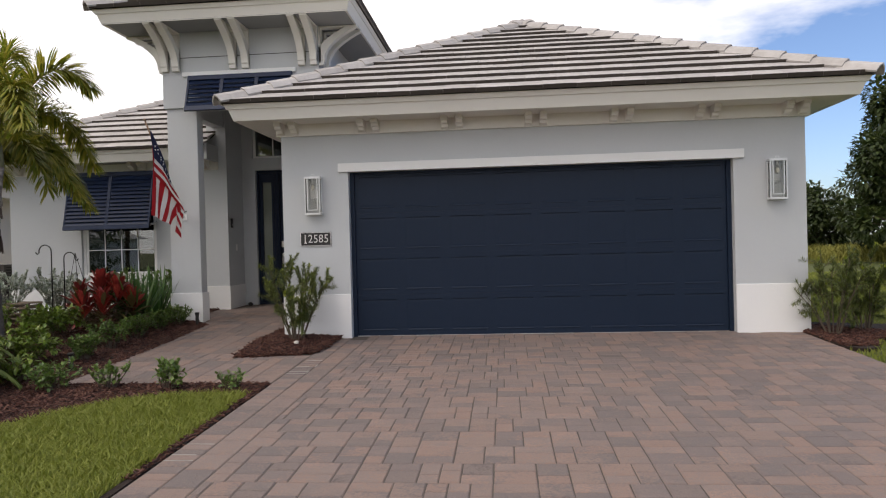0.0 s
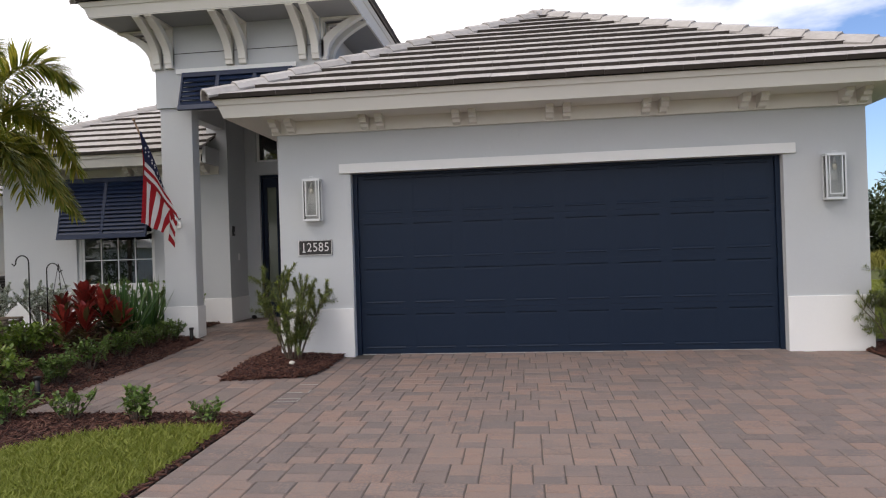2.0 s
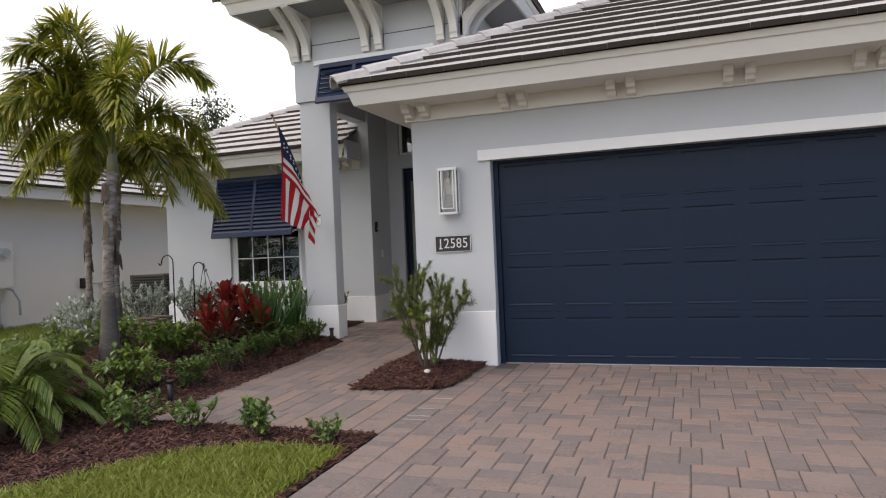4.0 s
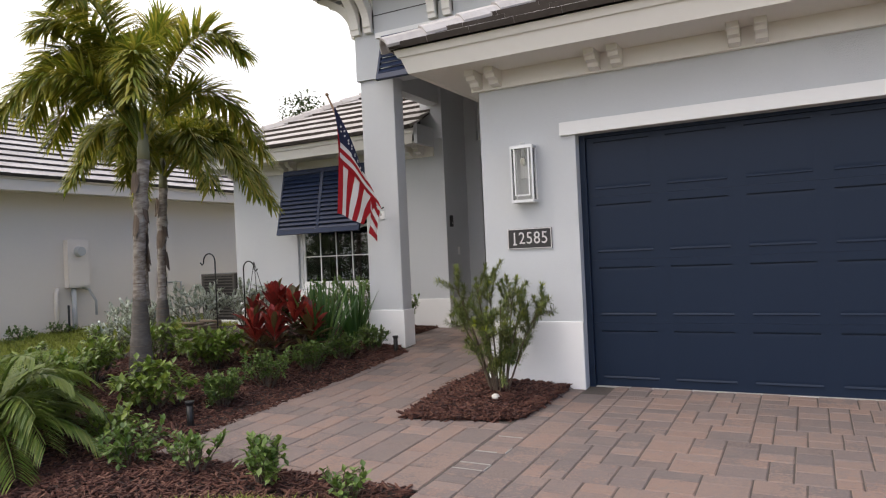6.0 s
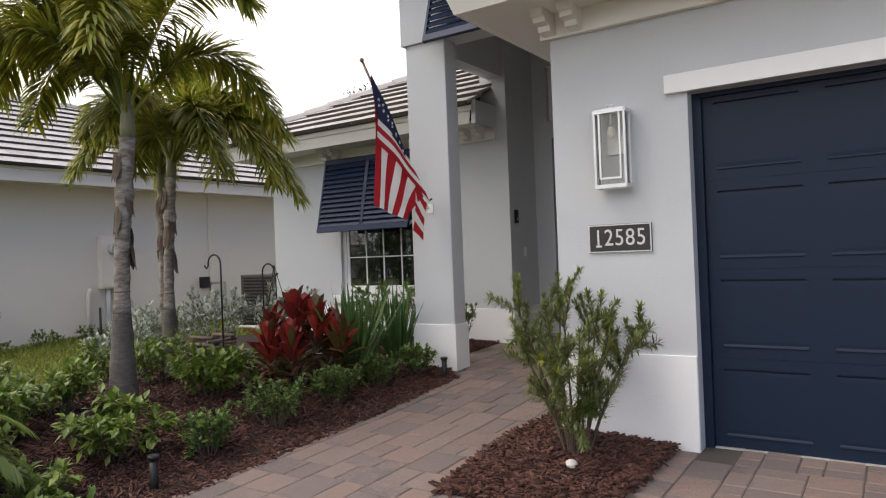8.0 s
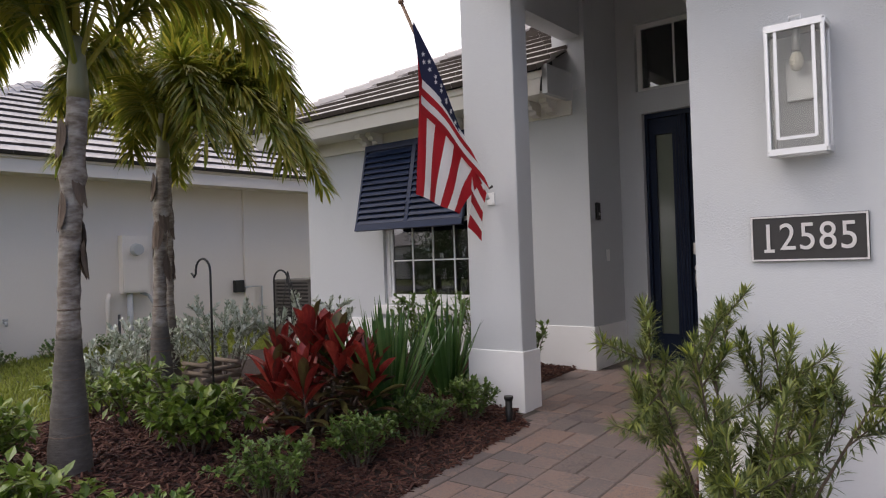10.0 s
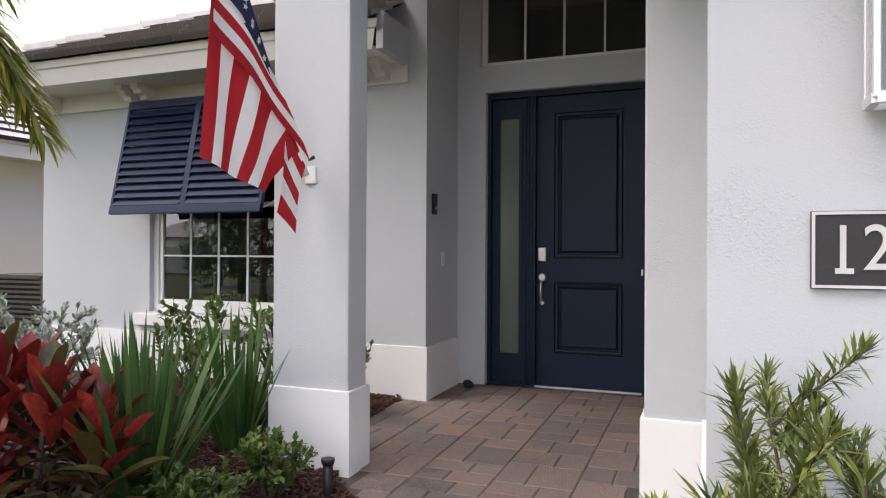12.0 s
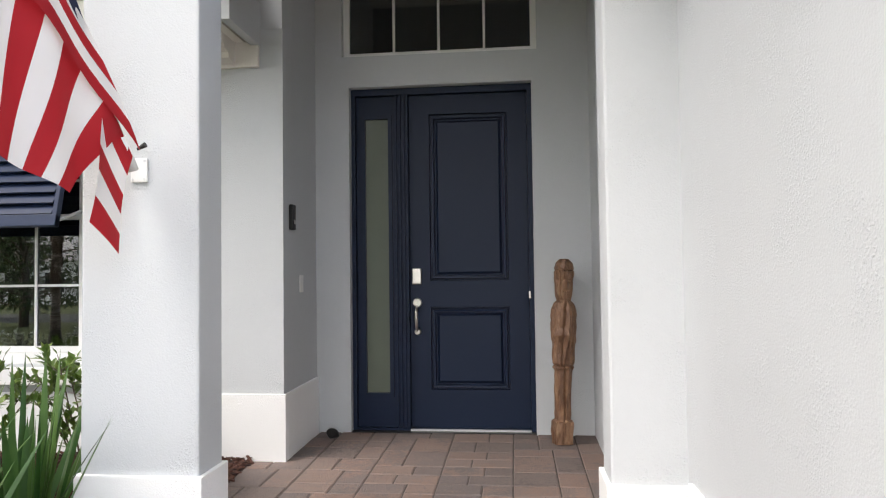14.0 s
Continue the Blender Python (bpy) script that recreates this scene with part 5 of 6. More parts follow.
# silver-leaved shrubs
for i, (x, y, r, h, n) in enumerate([(-7.0, 9.2, .42, .92, 760), (-7.7, 8.8, .42, .80, 640), (-6.45, 9.6, .42, .78, 760), (-6.9, 10.2, .4, .92, 560), (-8.3, 9.5, .4, .7, 460), (-7.3, 8.2, .34, .62, 420)]):
    shrub("silver_shrub", put(x, y), r, h, 18, int(n * 1.7), 0.056, 0.030, SILVERLEAF, "loose upright shrub with small silvery leaves", group="silver shrubs", seed=80 + i, upright=0.9, droop=0.05, stemr=0.005)
for i, (x, y, r, h, n) in enumerate([(-6.35, 11.2, .36, .92, 420), (-5.6, 11.25, .33, .98, 420), (-4.98, 11.1, .2, .78, 190), (-6.1, 10.7, .3, .8, 300)]):
    shrub("window_shrub", put(x, y), r, h, 12, n, 0.065, 0.042, BOXLEAF, "upright green shrub below the window", group="shrubs by the house wall", seed=100 + i, upright=0.8, droop=0.1)
# small plants at the neighbour's wall
for i, (x, y) in enumerate([(-11.95, 8.9), (-11.9, 9.7), (-11.95, 10.5), (-11.9, 12.0)]):
    shrub("foundation_plant", (x, y, 0.12), .26, .36, 9, 150, 0.07, 0.04, BOXLEAF, "small green plant at the foot of the beige wall", group="plants along the neighbour's wall", seed=120 + i)


def yew(x, y, z, r, h, n, label, seed, stems=20):
    rnd = random.Random(seed)
    ob = thing("podocarpus_shrub", (x, y, z), label, "shrub", "shrubs at the garage corners")
    V, F = [], []
    V2, F2 = [], []
    for i in range(stems):
        a = 2 * math.pi * i / stems + rnd.uniform(-.3, .3)
        reach = r * math.sqrt(rnd.uniform(0.02, 1))
        top = Vector((math.cos(a) * reach, math.sin(a) * reach, h * rnd.uniform(0.62, 1.0) * (1 - 0.3 * (reach / r) ** 2)))
        root = Vector((math.cos(a) * 0.05, math.sin(a) * 0.05, -0.05))
        mid = root.lerp(top, 0.5) + Vector((0, 0, h * 0.07))
        bm = tube(bmesh.new(), [root, mid, top], [0.009, 0.006, 0.003], 5, False)
        twigs = [(root.lerp(mid, 0.35), top)]
        for f in range(6):
            k = rnd.uniform(0.05, 0.95)
            b0 = root.lerp(mid, 0.3 + k * 2) if k < 0.35 else mid.lerp(top, k)
            dr = ((top - root).normalized() * 0.8 + unit(rnd, 0.2)).normalized()
            b1 = b0 + dr * r * rnd.uniform(0.28, 0.5)
            tube(bm, [b0, b1], [0.004, 0.002], 4, False)
            twigs.append((b0, b1))
        for b0, b1 in twigs:
            ax = (b1 - b0).normalized()
            m = int(n / stems / 7)
            for j in range(m):
                k = 0.15 + 0.85 * (j + rnd.random()) / m
                p = b0.lerp(b1, k)
                out = (unit(rnd) + ax * 0.9).normalized()
                s = rnd.uniform(0.7, 1.1)
                leaf(V, F, p, out, 0.062 * s, 0.0095 * s, 0.12, 2)
            young = rnd.random() < 0.22 and b1.z > 0.45 * h
            for j in range(14 if young else 9):
                leaf(V2 if young else V, F2 if young else F, b1, (unit(rnd) * 0.75 + ax).normalized(), 0.06, 0.009, 0.05, 2)
        part("stem", bm, BARK, ob)
    raw("foliage", V, F, YEWLEAF, ob)
    raw("new_growth", V2, F2, YOUNGLEAF, ob, "bright yellow-green shoot tips")
    return ob


yew(-2.25, 8.06, ground_z(0, 8.1) + 0.05, 0.48, 1.10, 13000, "airy narrow-leaved shrub in the mulch square by the garage", 5, 15)
yew(4.30, 8.26, 0.17, 0.42, 1.10, 7000, "airy narrow-leaved shrub at the garage corner", 6, 14)
yew(4.80, 8.55, 0.17, 0.50, 0.95, 16000, "airy narrow-leaved shrub beside the lawn", 7, 14)


def ti_plant():
    rnd = random.Random(9)
    ob = thing("ti_plant", put(-5.22, 8.66), "tall red and bronze ti plant in the mulch bed", "plant")
    heads = [(-.24, -.06, .50), (.02, .10, .62), (.25, .02, .58), (-.10, -.22, .38), (.16, -.20, .40), (-.36, .12, .36), (.38, .15, .42), (.05, -.05, .66), (-.15, .24, .46), (.22, .28, .44)]
    for i, (x, y, z) in enumerate(heads):
        bm = tube(bmesh.new(), [(x * .3, y * .3, -.04), (x * .8, y * .8, z * .5), (x, y, z)], [.016, .013, .010], 6, False)
        n = 30
        for k in range(n):
            a = k * 2.4 + rnd.uniform(-.25, .25)
            u = k / n
            e = 1.32 - 1.5 * u ** 1.15 + rnd.uniform(-.12, .12)
            d = Vector((math.cos(a) * math.cos(e), math.sin(a) * math.cos(e), math.sin(e)))
            low = rnd.random() < (0.10 if u < 0.45 else 0.85)
            V, F = [], []
            size = rnd.uniform(.85, 1.12) * (0.75 + 0.4 * math.sin(math.pi * min(1, 0.2 + u)))
            leaf(V, F, (x + 0.01 * math.cos(a), y + 0.01 * math.sin(a), z - 0.013 * k), d, .25 * size, rnd.uniform(.062, .088) * size, 0.05 + 0.9 * u ** 2, 8, fold=0.5, blunt=True)
            raw("leaf", V, F, TIGREEN if low else TILEAF, ob, smooth=True)
        part("cane", bm, BARK, ob)


ti_plant()


def iris(x, y, h, n, seed):
    rnd = random.Random(seed)
    ob = thing("iris_clump", put(x, y), "clump of upright dark green sword leaves", "plant", "iris clumps")
    for i in range(n):
        V, F = [], []
        a = rnd.uniform(0, 2 * math.pi)
        tilt = rnd.uniform(0.03, 0.62)
        d = Vector((math.cos(a) * tilt, math.sin(a) * tilt, 1)).normalized()
        b = Vector((math.cos(a) * rnd.uniform(0, .11), math.sin(a) * rnd.uniform(0, .11), -0.02))
        leaf(V, F, b, d, h * rnd.uniform(0.65, 1.08), rnd.uniform(.028, .046), rnd.uniform(0.05, 0.5) * tilt * 2.2, 7, side=Vector((-math.sin(a + .5), math.cos(a + .5), 0)))
        raw("blade", V, F, IRISLEAF, ob, smooth=True)


iris(-4.95, 9.12, 0.92, 74, 31)
iris(-5.15, 10.05, 0.86, 56, 32)
iris(-5.45, 9.70, 0.80, 36, 33)


def frond(name, parent, mat, L, az, rise, drop, leaflets, ll, lw, seed, plumose=True, start=(0, 0, 0)):
    """An arching rachis with leaflets all round it."""
    rnd = random.Random(seed)
    h = Vector((math.cos(az), math.sin(az), 0))
    pts = []
    for i in range(15):
        s = i / 14
        pts.append(Vector(start) + h * (L * (s * math.cos(rise) + 0.14 * s * s)) + Vector((0, 0, L * (math.sin(rise) * s - drop * s ** 2.8))))
    bm = tube(bmesh.new(), pts, [0.016 * (1 - 0.85 * i / 14) for i in range(15)], 5, False)
    V = [tuple(v.co) for v in bm.verts]
    bm.verts.index_update()
    F = [tuple(v.index for v in f.verts) for f in bm.faces]
    bm.free()
    for i in range(leaflets):
        k = 0.16 + 0.84 * (i + rnd.random()) / leaflets
        q = k * 14
        j = min(13, int(q))
        p = pts[j].lerp(pts[j + 1], q - j)
        ax = (pts[j + 1] - pts[j]).normalized()
        sd = ax.cross(Vector((0, 0, 1))).normalized()
        up = sd.cross(ax)
        if plumose:
            a = rnd.uniform(-0.5, math.pi + 0.5)
            out = sd * math.cos(a) + up * math.sin(a) * 0.8
        else:
            out = sd * (1 if i % 2 else -1) + up * 0.25
        d = (out + ax * (0.62 if plumose else 0.9)).normalized()
        s = (0.65 + 0.45 * math.sin(math.pi * min(1, k * 0.95))) * rnd.uniform(0.8, 1.1)
        leaf(V, F, p, d, ll * s, lw * rnd.uniform(.8, 1.1), 0.95 if plumose else 0.7, 4 if plumose else 3, fold=0.2)
    return raw(name, V, F, mat, parent)


def palm(x, y, top, rbase, rtop, fronds, L, seed, lean=(0, 0)):
    rnd = random.Random(seed)
    z0 = ground_z(x, y) + bed_rise(x, y)
    ob = thing("foxtail_palm", (x, y, z0), "foxtail palm with ringed grey trunk and bushy fronds", "palm", "palms in the bed")
    H = top - z0
    pts, rad = [], []
    for i in range(41):
        k = i / 40
        z = -0.08 + (H + 0.08) * k
        r = rtop + (rbase - rtop) * max(0.0, 1 - k * 2.2) ** 1.3 + 0.006 * (i % 4 == 0) + 0.014 * math.exp(-((k - 0.80) / 0.035) ** 2)
        pts.append((lean[0] * k * k + 0.01 * math.sin(5 * k + seed), lean[1] * k * k, z)), rad.append(r)
    cutz = next(i for i, p in enumerate(pts) if p[2] > (1.05 - z0) * rtop / 0.057)
    part("trunk", tube(bmesh.new(), pts[cutz:], rad[cutz:], 18), TRUNK, ob)
    # the lower trunk is darker than the rest
    part("trunk_base", tube(bmesh.new(), pts[:cutz + 1], [r + 0.004 for r in rad[:cutz + 1]], 18), TRUNKBASE, ob, "dark foot of the trunk")
    for k in range(7):
        j = 3 + int((cutz - 3) * k / 6.0) + (k == 6) * 3
        zr, rr = pts[j][2] + rnd.uniform(-.02, .02), rad[j] + 0.0055
        part("leaf_scar", tube(bmesh.new(), [(pts[j][0], pts[j][1], zr - 0.006), (pts[j][0], pts[j][1], zr), (pts[j][0], pts[j][1], zr + 0.006)], [rr - 0.004, rr, rr - 0.004], 18), SHEATH, ob)
    cx, cy, cz = pts[-1]
    bm = tube(bmesh.new(), [(cx, cy, cz - 0.02), (cx, cy, cz + 0.08), (cx, cy, cz + 0.22), (cx, cy, cz + 0.36)], [rtop * 1.02, rtop * 1.02, rtop * 0.85, rtop * 0.5], 14)
    part("crownshaft", bm, SHAFT, ob, "green crownshaft")
    for k in range(6):
        a = k * 1.9 + rnd.uniform(0, 1)
        zz = H * (0.62 + 0.065 * k)
        V, F = [], []
        for j in range(3):
            aa = a + j * 0.5
            leaf(V, F, (math.cos(aa) * rtop * 1.02 + lean[0] * .5, math.sin(aa) * rtop * 1.02 + lean[1] * .5, zz), (math.cos(aa) * 0.10, math.sin(aa) * 0.10, -1), 0.24, 0.085, 0.0, 5, side=Vector((-math.sin(aa), math.cos(aa), 0)))
        raw("dry_sheath", V, F, SHEATH, ob, "dry brown leaf sheath")
    for i, (deg, age) in enumerate(fronds):
        az = math.radians(deg + rnd.uniform(-6, 6))
        rise = 1.38 - 0.42 * age
        drop = 0.44 + 0.50 * age + rnd.uniform(-.04, .06)
        st = (cx + 0.03 * math.cos(az), cy + 0.03 * math.sin(az), cz + 0.30 - 0.16 * age)
        frond("frond", ob, PALMLEAF, L * (1.12 - 0.14 * age) * rnd.uniform(.95, 1.05), az, rise, drop, 500, 0.335, 0.0255, seed * 50 + i, True, st)
    part("spear", tube(bmesh.new(), [(cx, cy, cz + 0.4), (cx + .02, cy, cz + 0.50 * L), (cx + .03, cy, cz + 0.68 * L)], [0.022, 0.016, 0.004], 6), PALMLEAF, ob, "unopened green spear leaf")
    return ob


# fronds as (bearing in degrees from +x, age: 0 upright to 1 hanging)
palm(-5.71, 7.28, 2.44, 0.125, 0.057, [(36, 0.30), (214, 0.40), (120, 0.02), (243, 0.85), (186, 0.80), (70, 0.85), (322, 0.75), (285, 0.2), (165, 0.3), (200, 0.6), (230, 0.15)], 1.95, 1, (0.08, 0.07))
palm(-6.757, 8.42, 2.32, 0.12, 0.048, [(40, 1.1), (12, 1.05), (66, 0.95), (205, 0.6), (118, 0.1), (300, 0.8), (90, 0.6), (162, 0.85), (340, 1.0), (28, 0.6)], 1.62, 2, (0.05, 0.04))
palm(-8.147, 9.30, 2.36, 0.11, 0.044, [(20, 0.8), (80, 0.5), (140, 0.85), (200, 0.3), (265, 0.8), (320, 0.6)], 1.45, 3)


def areca(x, y, h, n, L, seed):
    ob = thing("pygmy_palm", put(x, y), "bushy low palm with arching feathery fronds", "palm")
    rnd = random.Random(seed)
    for i in range(n):
        az = 2 * math.pi * i / n * 1.0 + rnd.uniform(-.2, .2)
        age = (i * 0.618) % 1.0
        frond("frond", ob, ARECA, L * rnd.uniform(.85, 1.1), az, 1.25 - 0.75 * age, 0.45 + 0.4 * age, 120, 0.26, 0.012, seed * 70 + i, False, (0.05 * math.cos(az), 0.05 * math.sin(az), h * (0.3 - 0.15 * age)))
    part("trunk", tube(bmesh.new(), [(0, 0, -.05), (0, 0, h * .2), (0, 0, h * .36)], [.06, .055, .04], 10), SHEATH, ob)


areca(-4.98, 5.45, 0.9, 34, 0.86, 2)


# garden stakes and lights ---------------------------------------------------
def hook(x, y, top, side, label, two=False):
    ob = thing("shepherd_hook", put(x, y), label, "plant hook", "plant hooks")
    h = top - ob.matrix_basis.translation.z
    r = 0.085
    for s in ((1, -1) if two else (side,)):
        pts = [(0, 0, -0.1), (0, 0, h - r)]
        pts += [(s * (r - r * math.cos(a)), 0, h - r + r * math.sin(a)) for a in steps(0.3, math.pi * 1.05, 9)]
        pts += [(s * (2 * r + 0.02), 0, h - r - 0.035), (s * (2 * r + 0.05), 0, h - r - 0.01)]
        part("stake", tube(bmesh.new(), pts, 0.0075, 8), BLACK, ob)
    return ob


hook(-5.52, 8.10, 1.50, -1, "black metal shepherd hook standing in the bed")
H2 = hook(-5.87, 8.87, 1.40, 1, "black metal hook with hanging wires in the bed")
for dx in (-0.06, 0.02, 0.09):
    part("wire", tube(bmesh.new(), [(0.17, 0, 1.02), (0.17 + dx, dx * 0.6, 0.62)], 0.004, 5), BLACK, H2)
for x, y, h in ((-4.30, 6.62, 0.21), (-4.34, 9.76, 0.19)):
    ob = thing("path_light", put(x, y), "short black bollard path light in the mulch", "path light", "path lights")
    part("post", tube(bmesh.new(), [(0, 0, -0.08), (0, 0, h - 0.03)], 0.026, 14), BLACK, ob)
    part("cap", tube(bmesh.new(), [(0, 0, h - 0.03), (0, 0, h - 0.012), (0, 0, h)], [0.03, 0.036, 0.034], 14), BLACK, ob)

STONE = bmesh.new()
bmesh.ops.create_icosphere(STONE, subdivisions=2, radius=0.036)
for v in STONE.verts:
    v.co *= 1 + 0.3 * noise.noise(v.co * 25)
    v.co.z *= 0.7
ob = part("white_stone", STONE, ROCK)
ob.matrix_basis = pose(-2.19, 7.84, ground_z(0, 7.84) + 0.075)
tagged(ob, "small white stone lying on the bark mulch", "stone")

BASKET = thing("twig_basket", put(-6.25, 8.55), "square basket of stacked brown twigs among plants", "basket")
for i in range(8):
    for s in (-1, 1):
        z = 0.12 + i * 0.034
        a = [(-0.17, s * 0.13, z), (0.17, s * 0.13, z)] if i % 2 else [(s * 0.13, -0.17, z), (s * 0.13, 0.17, z)]
        part("twig", tube(bmesh.new(), a, 0.017, 7), WICKER, BASKET)
for sx in (-1, 1):
    for sy in (-1, 1):
        part("leg", tube(bmesh.new(), [(sx * .13, sy * .13, -0.05), (sx * .13, sy * .13, 0.12)], 0.014, 6), WICKER, BASKET)


# neighbour's wall fittings -----------------------------------------------------
def meter():
    ob = thing("electric_meter", (-12.35, 11.05, 1.5), "beige electric meter box with conduits on the wall", "electric meter")
    part("box", block(0, 0.13, -0.22, 0.22, -0.45, 0.47, 0.01), NEIGH, ob)
    part("door", block(0.13, 0.14, -0.20, 0.20, -0.42, 0.05, 0.004), NEIGH, ob)
    bm = bmesh.new()
    bmesh.ops.create_cone(bm, cap_ends=True, segments=24, radius1=0.10, radius2=0.085, depth=0.11, matrix=pose(0.18, 0, 0.24, 0, 90, 0))
    part("meter_dial", bm, PLASTIC, ob, "round grey glass meter")
    part("conduit", tube(bmesh.new(), [(0.06, -0.08, -0.45), (0.06, -0.08, -1.5)], 0.045, 12), PLASTIC, ob)
    part("conduit", tube(bmesh.new(), [(0.06, 0.1, -0.45), (0.08, 0.22, -0.5), (0.10, 0.34, -0.72), (0.08, 0.36, -1.0)], 0.025, 8), PLASTIC, ob, "curved cable conduit")
    ob2 = thing("wall_pipe", (-12.35, 10.62, 0.6), "beige vent pipe against the stucco wall", "pipe")
    part("pipe", tube(bmesh.new(), [(0.06, 0, -0.6), (0.06, 0, 0.36), (0.06, 0.02, 0.42), (0.02, 0.05, 0.44)], 0.04, 10), NEIGH, ob2)
    ob3 = thing("hose_spigot", (-12.35, 9.2, 0.75), "small metal hose spigot on the wall", "spigot")
    part("valve", tube(bmesh.new(), [(0, 0, 0), (0.07, 0, 0), (0.09, 0, -0.05)], 0.022, 8), PLASTIC, ob3)
    part("wheel", tube(bmesh.new(), [(0.05, 0, 0.02), (0.05, 0, 0.05)], 0.035, 10), PLASTIC, ob3)
    ob4 = thing("black_stake", (-11.9, 10.6, 0.2), "thin black stake standing by the wall", "stake")
    part("rod", tube(bmesh.new(), [(0, 0, -0.2), (0, 0, 0.55)], 0.02, 8), BLACK, ob4)
    ob5 = thing("junction_box", (-12.35, 13.0, 1.05), "small black junction box on the beige wall", "junction box")
    part("case", block(0, 0.1, -0.09, 0.09, -0.11, 0.11, 0.008), BLACK, ob5)
    part("conduit", tube(bmesh.new(), [(0.05, 0.1, -0.02), (0.05, 0.5, -0.02), (0.05, 0.5, -1.2)], 0.02, 7), PLASTIC, ob5)


meter()


def air_unit(x, y, z, w, d, h, label):
    ob = thing("air_conditioner", (x, y, z), label, "air conditioner")
    part("pad", block(-w / 2 - .08, w / 2 + .08, -d / 2 - .08, d / 2 + .08, -0.2, 0.05, 0.01), CONCRETE, ob)
    # solid block coloured near black for the shade behind the grille
    part("core", block(-w / 2 + .03, w / 2 - .03, -d / 2 + .03, d / 2 - .03, 0.05, h - 0.05), DARK, ob)
    for sx in (-1, 1):
        for sy in (-1, 1):
            part("corner_post", block(sx * (w / 2 - .025) - .025, sx * (w / 2 - .025) + .025, sy * (d / 2 - .025) - .025, sy * (d / 2 - .025) + .025, 0.05, h, 0.006), ACMETAL, ob)
    part("top", block(-w / 2, w / 2, -d / 2, d / 2, h - 0.05, h, 0.01), ACMETAL, ob)
    for i in range(14):
        zz = 0.12 + (h - 0.2) * i / 13
        part("grille", block(-w / 2 + .05, w / 2 - .05, -d / 2 - .002, -d / 2 + .012, zz - 0.014, zz + 0.012), ACMETAL, ob)
        part("grille", block(w / 2 - .012, w / 2 + .002, -d / 2 + .05, d / 2 - .05, zz - 0.014, zz + 0.012), ACMETAL, ob)
    part("label", block(w / 2 + .003, w / 2 + .005, -0.1, 0.0, h - 0.32, h - 0.12), WHITE, ob, "white rating label")


air_unit(-9.78, 12.6, 0.28, 0.85, 0.85, 0.92, "dark louvred air conditioner beside the house wall")
CAB = thing("utility_cabinet", (-11.95, 8.35, 0.08), "low beige utility box by the neighbour's wall", "utility box")
part("case", block(-0.3, 0.3, -0.35, 0.35, -0.05, 0.52, 0.015), NEIGH, CAB)
part("lid", block(-0.32, 0.32, -0.37, 0.37, 0.52, 0.56, 0.01), PLASTIC, CAB)


# ---- distance ----
def tree(name, x, y, z, h, r, n, seed, label, ll=0.22, pointed=0.0):
    rnd = random.Random(seed)
    ob = thing(name, (x, y, z), label, "tree")
    bm = bmesh.new()
    tube(bm, [(0, 0, -0.3), (0.05, 0, h * 0.3), (-0.05, 0.05, h * 0.6), (0, 0, h * 0.92)], [r * 0.075, r * 0.055, r * 0.035, 0.02], 8)
    clumps = []
    for i in range(46):
        k = rnd.uniform(0.16, 1.0)
        rr = r * (math.sin(math.pi * min(1, (k * 0.8 + 0.16))) ** 0.7) * (1 - pointed * k) * rnd.uniform(0.35, 1.0)
        a = rnd.uniform(0, 6.28)
        c = Vector((math.cos(a) * rr, math.sin(a) * rr, h * k))
        clumps.append((c, r * rnd.uniform(0.18, 0.34)))
        tube(bm, [(0, 0, h * k * 0.75), c * 0.6 + Vector((0, 0, h * k * 0.36)), c], [r * 0.018, r * 0.012, 0.006], 4, False)
    part("trunk", bm, BARK, ob)
    V, F = [], []
    per = n // len(clumps)
    for c, cr in clumps:
        for i in range(per):
            u = unit(rnd)
            p = c + u * cr * rnd.uniform(0.5, 1.0) ** 0.5
            leaf(V, F, p, (u + unit(rnd) * 0.8 + Vector((0, 0, -0.2))).normalized(), ll * rnd.uniform(.7, 1.2), ll * 0.55, 0.3, 2)
    raw("crown", V, F, TREELEAF, ob)


tree("tree", 15.4, 26.5, 0.3, 6.9, 2.8, 18000, 1, "tall dark green broadleaf tree beyond the field", 0.26, 0.45)
tree("tree", 12.6, 33.0, 0.3, 3.0, 2.0, 7000, 2, "round dark green tree behind the field", 0.24)
tree("tree", 15.2, 34.0, 0.3, 3.2, 2.2, 7000, 3, "round dark green tree behind the field", 0.24)
tree("tree", 19.0, 31.0, 0.3, 6.0, 3.0, 13000, 4, "broad dark green tree behind the field", 0.26)
tree("tree", 21.5, 25.0, 0.3, 8.0, 3.2, 16000, 8, "tall dark green broadleaf tree beyond the field", 0.26, 0.3)
tree("tree", -24.0, 32.5, 0.3, 9.6, 3.0, 5200, 5, "dark tree rising behind the tiled roofs", 0.24)
tree("tree", -21.0, -7.0, -0.4, 6.5, 2.4, 6500, 6, "slender street tree across the road", 0.2)
tree("tree", -27.0, -13.0, -0.4, 6.0, 2.4, 4500, 7, "slender street tree across the road", 0.2)


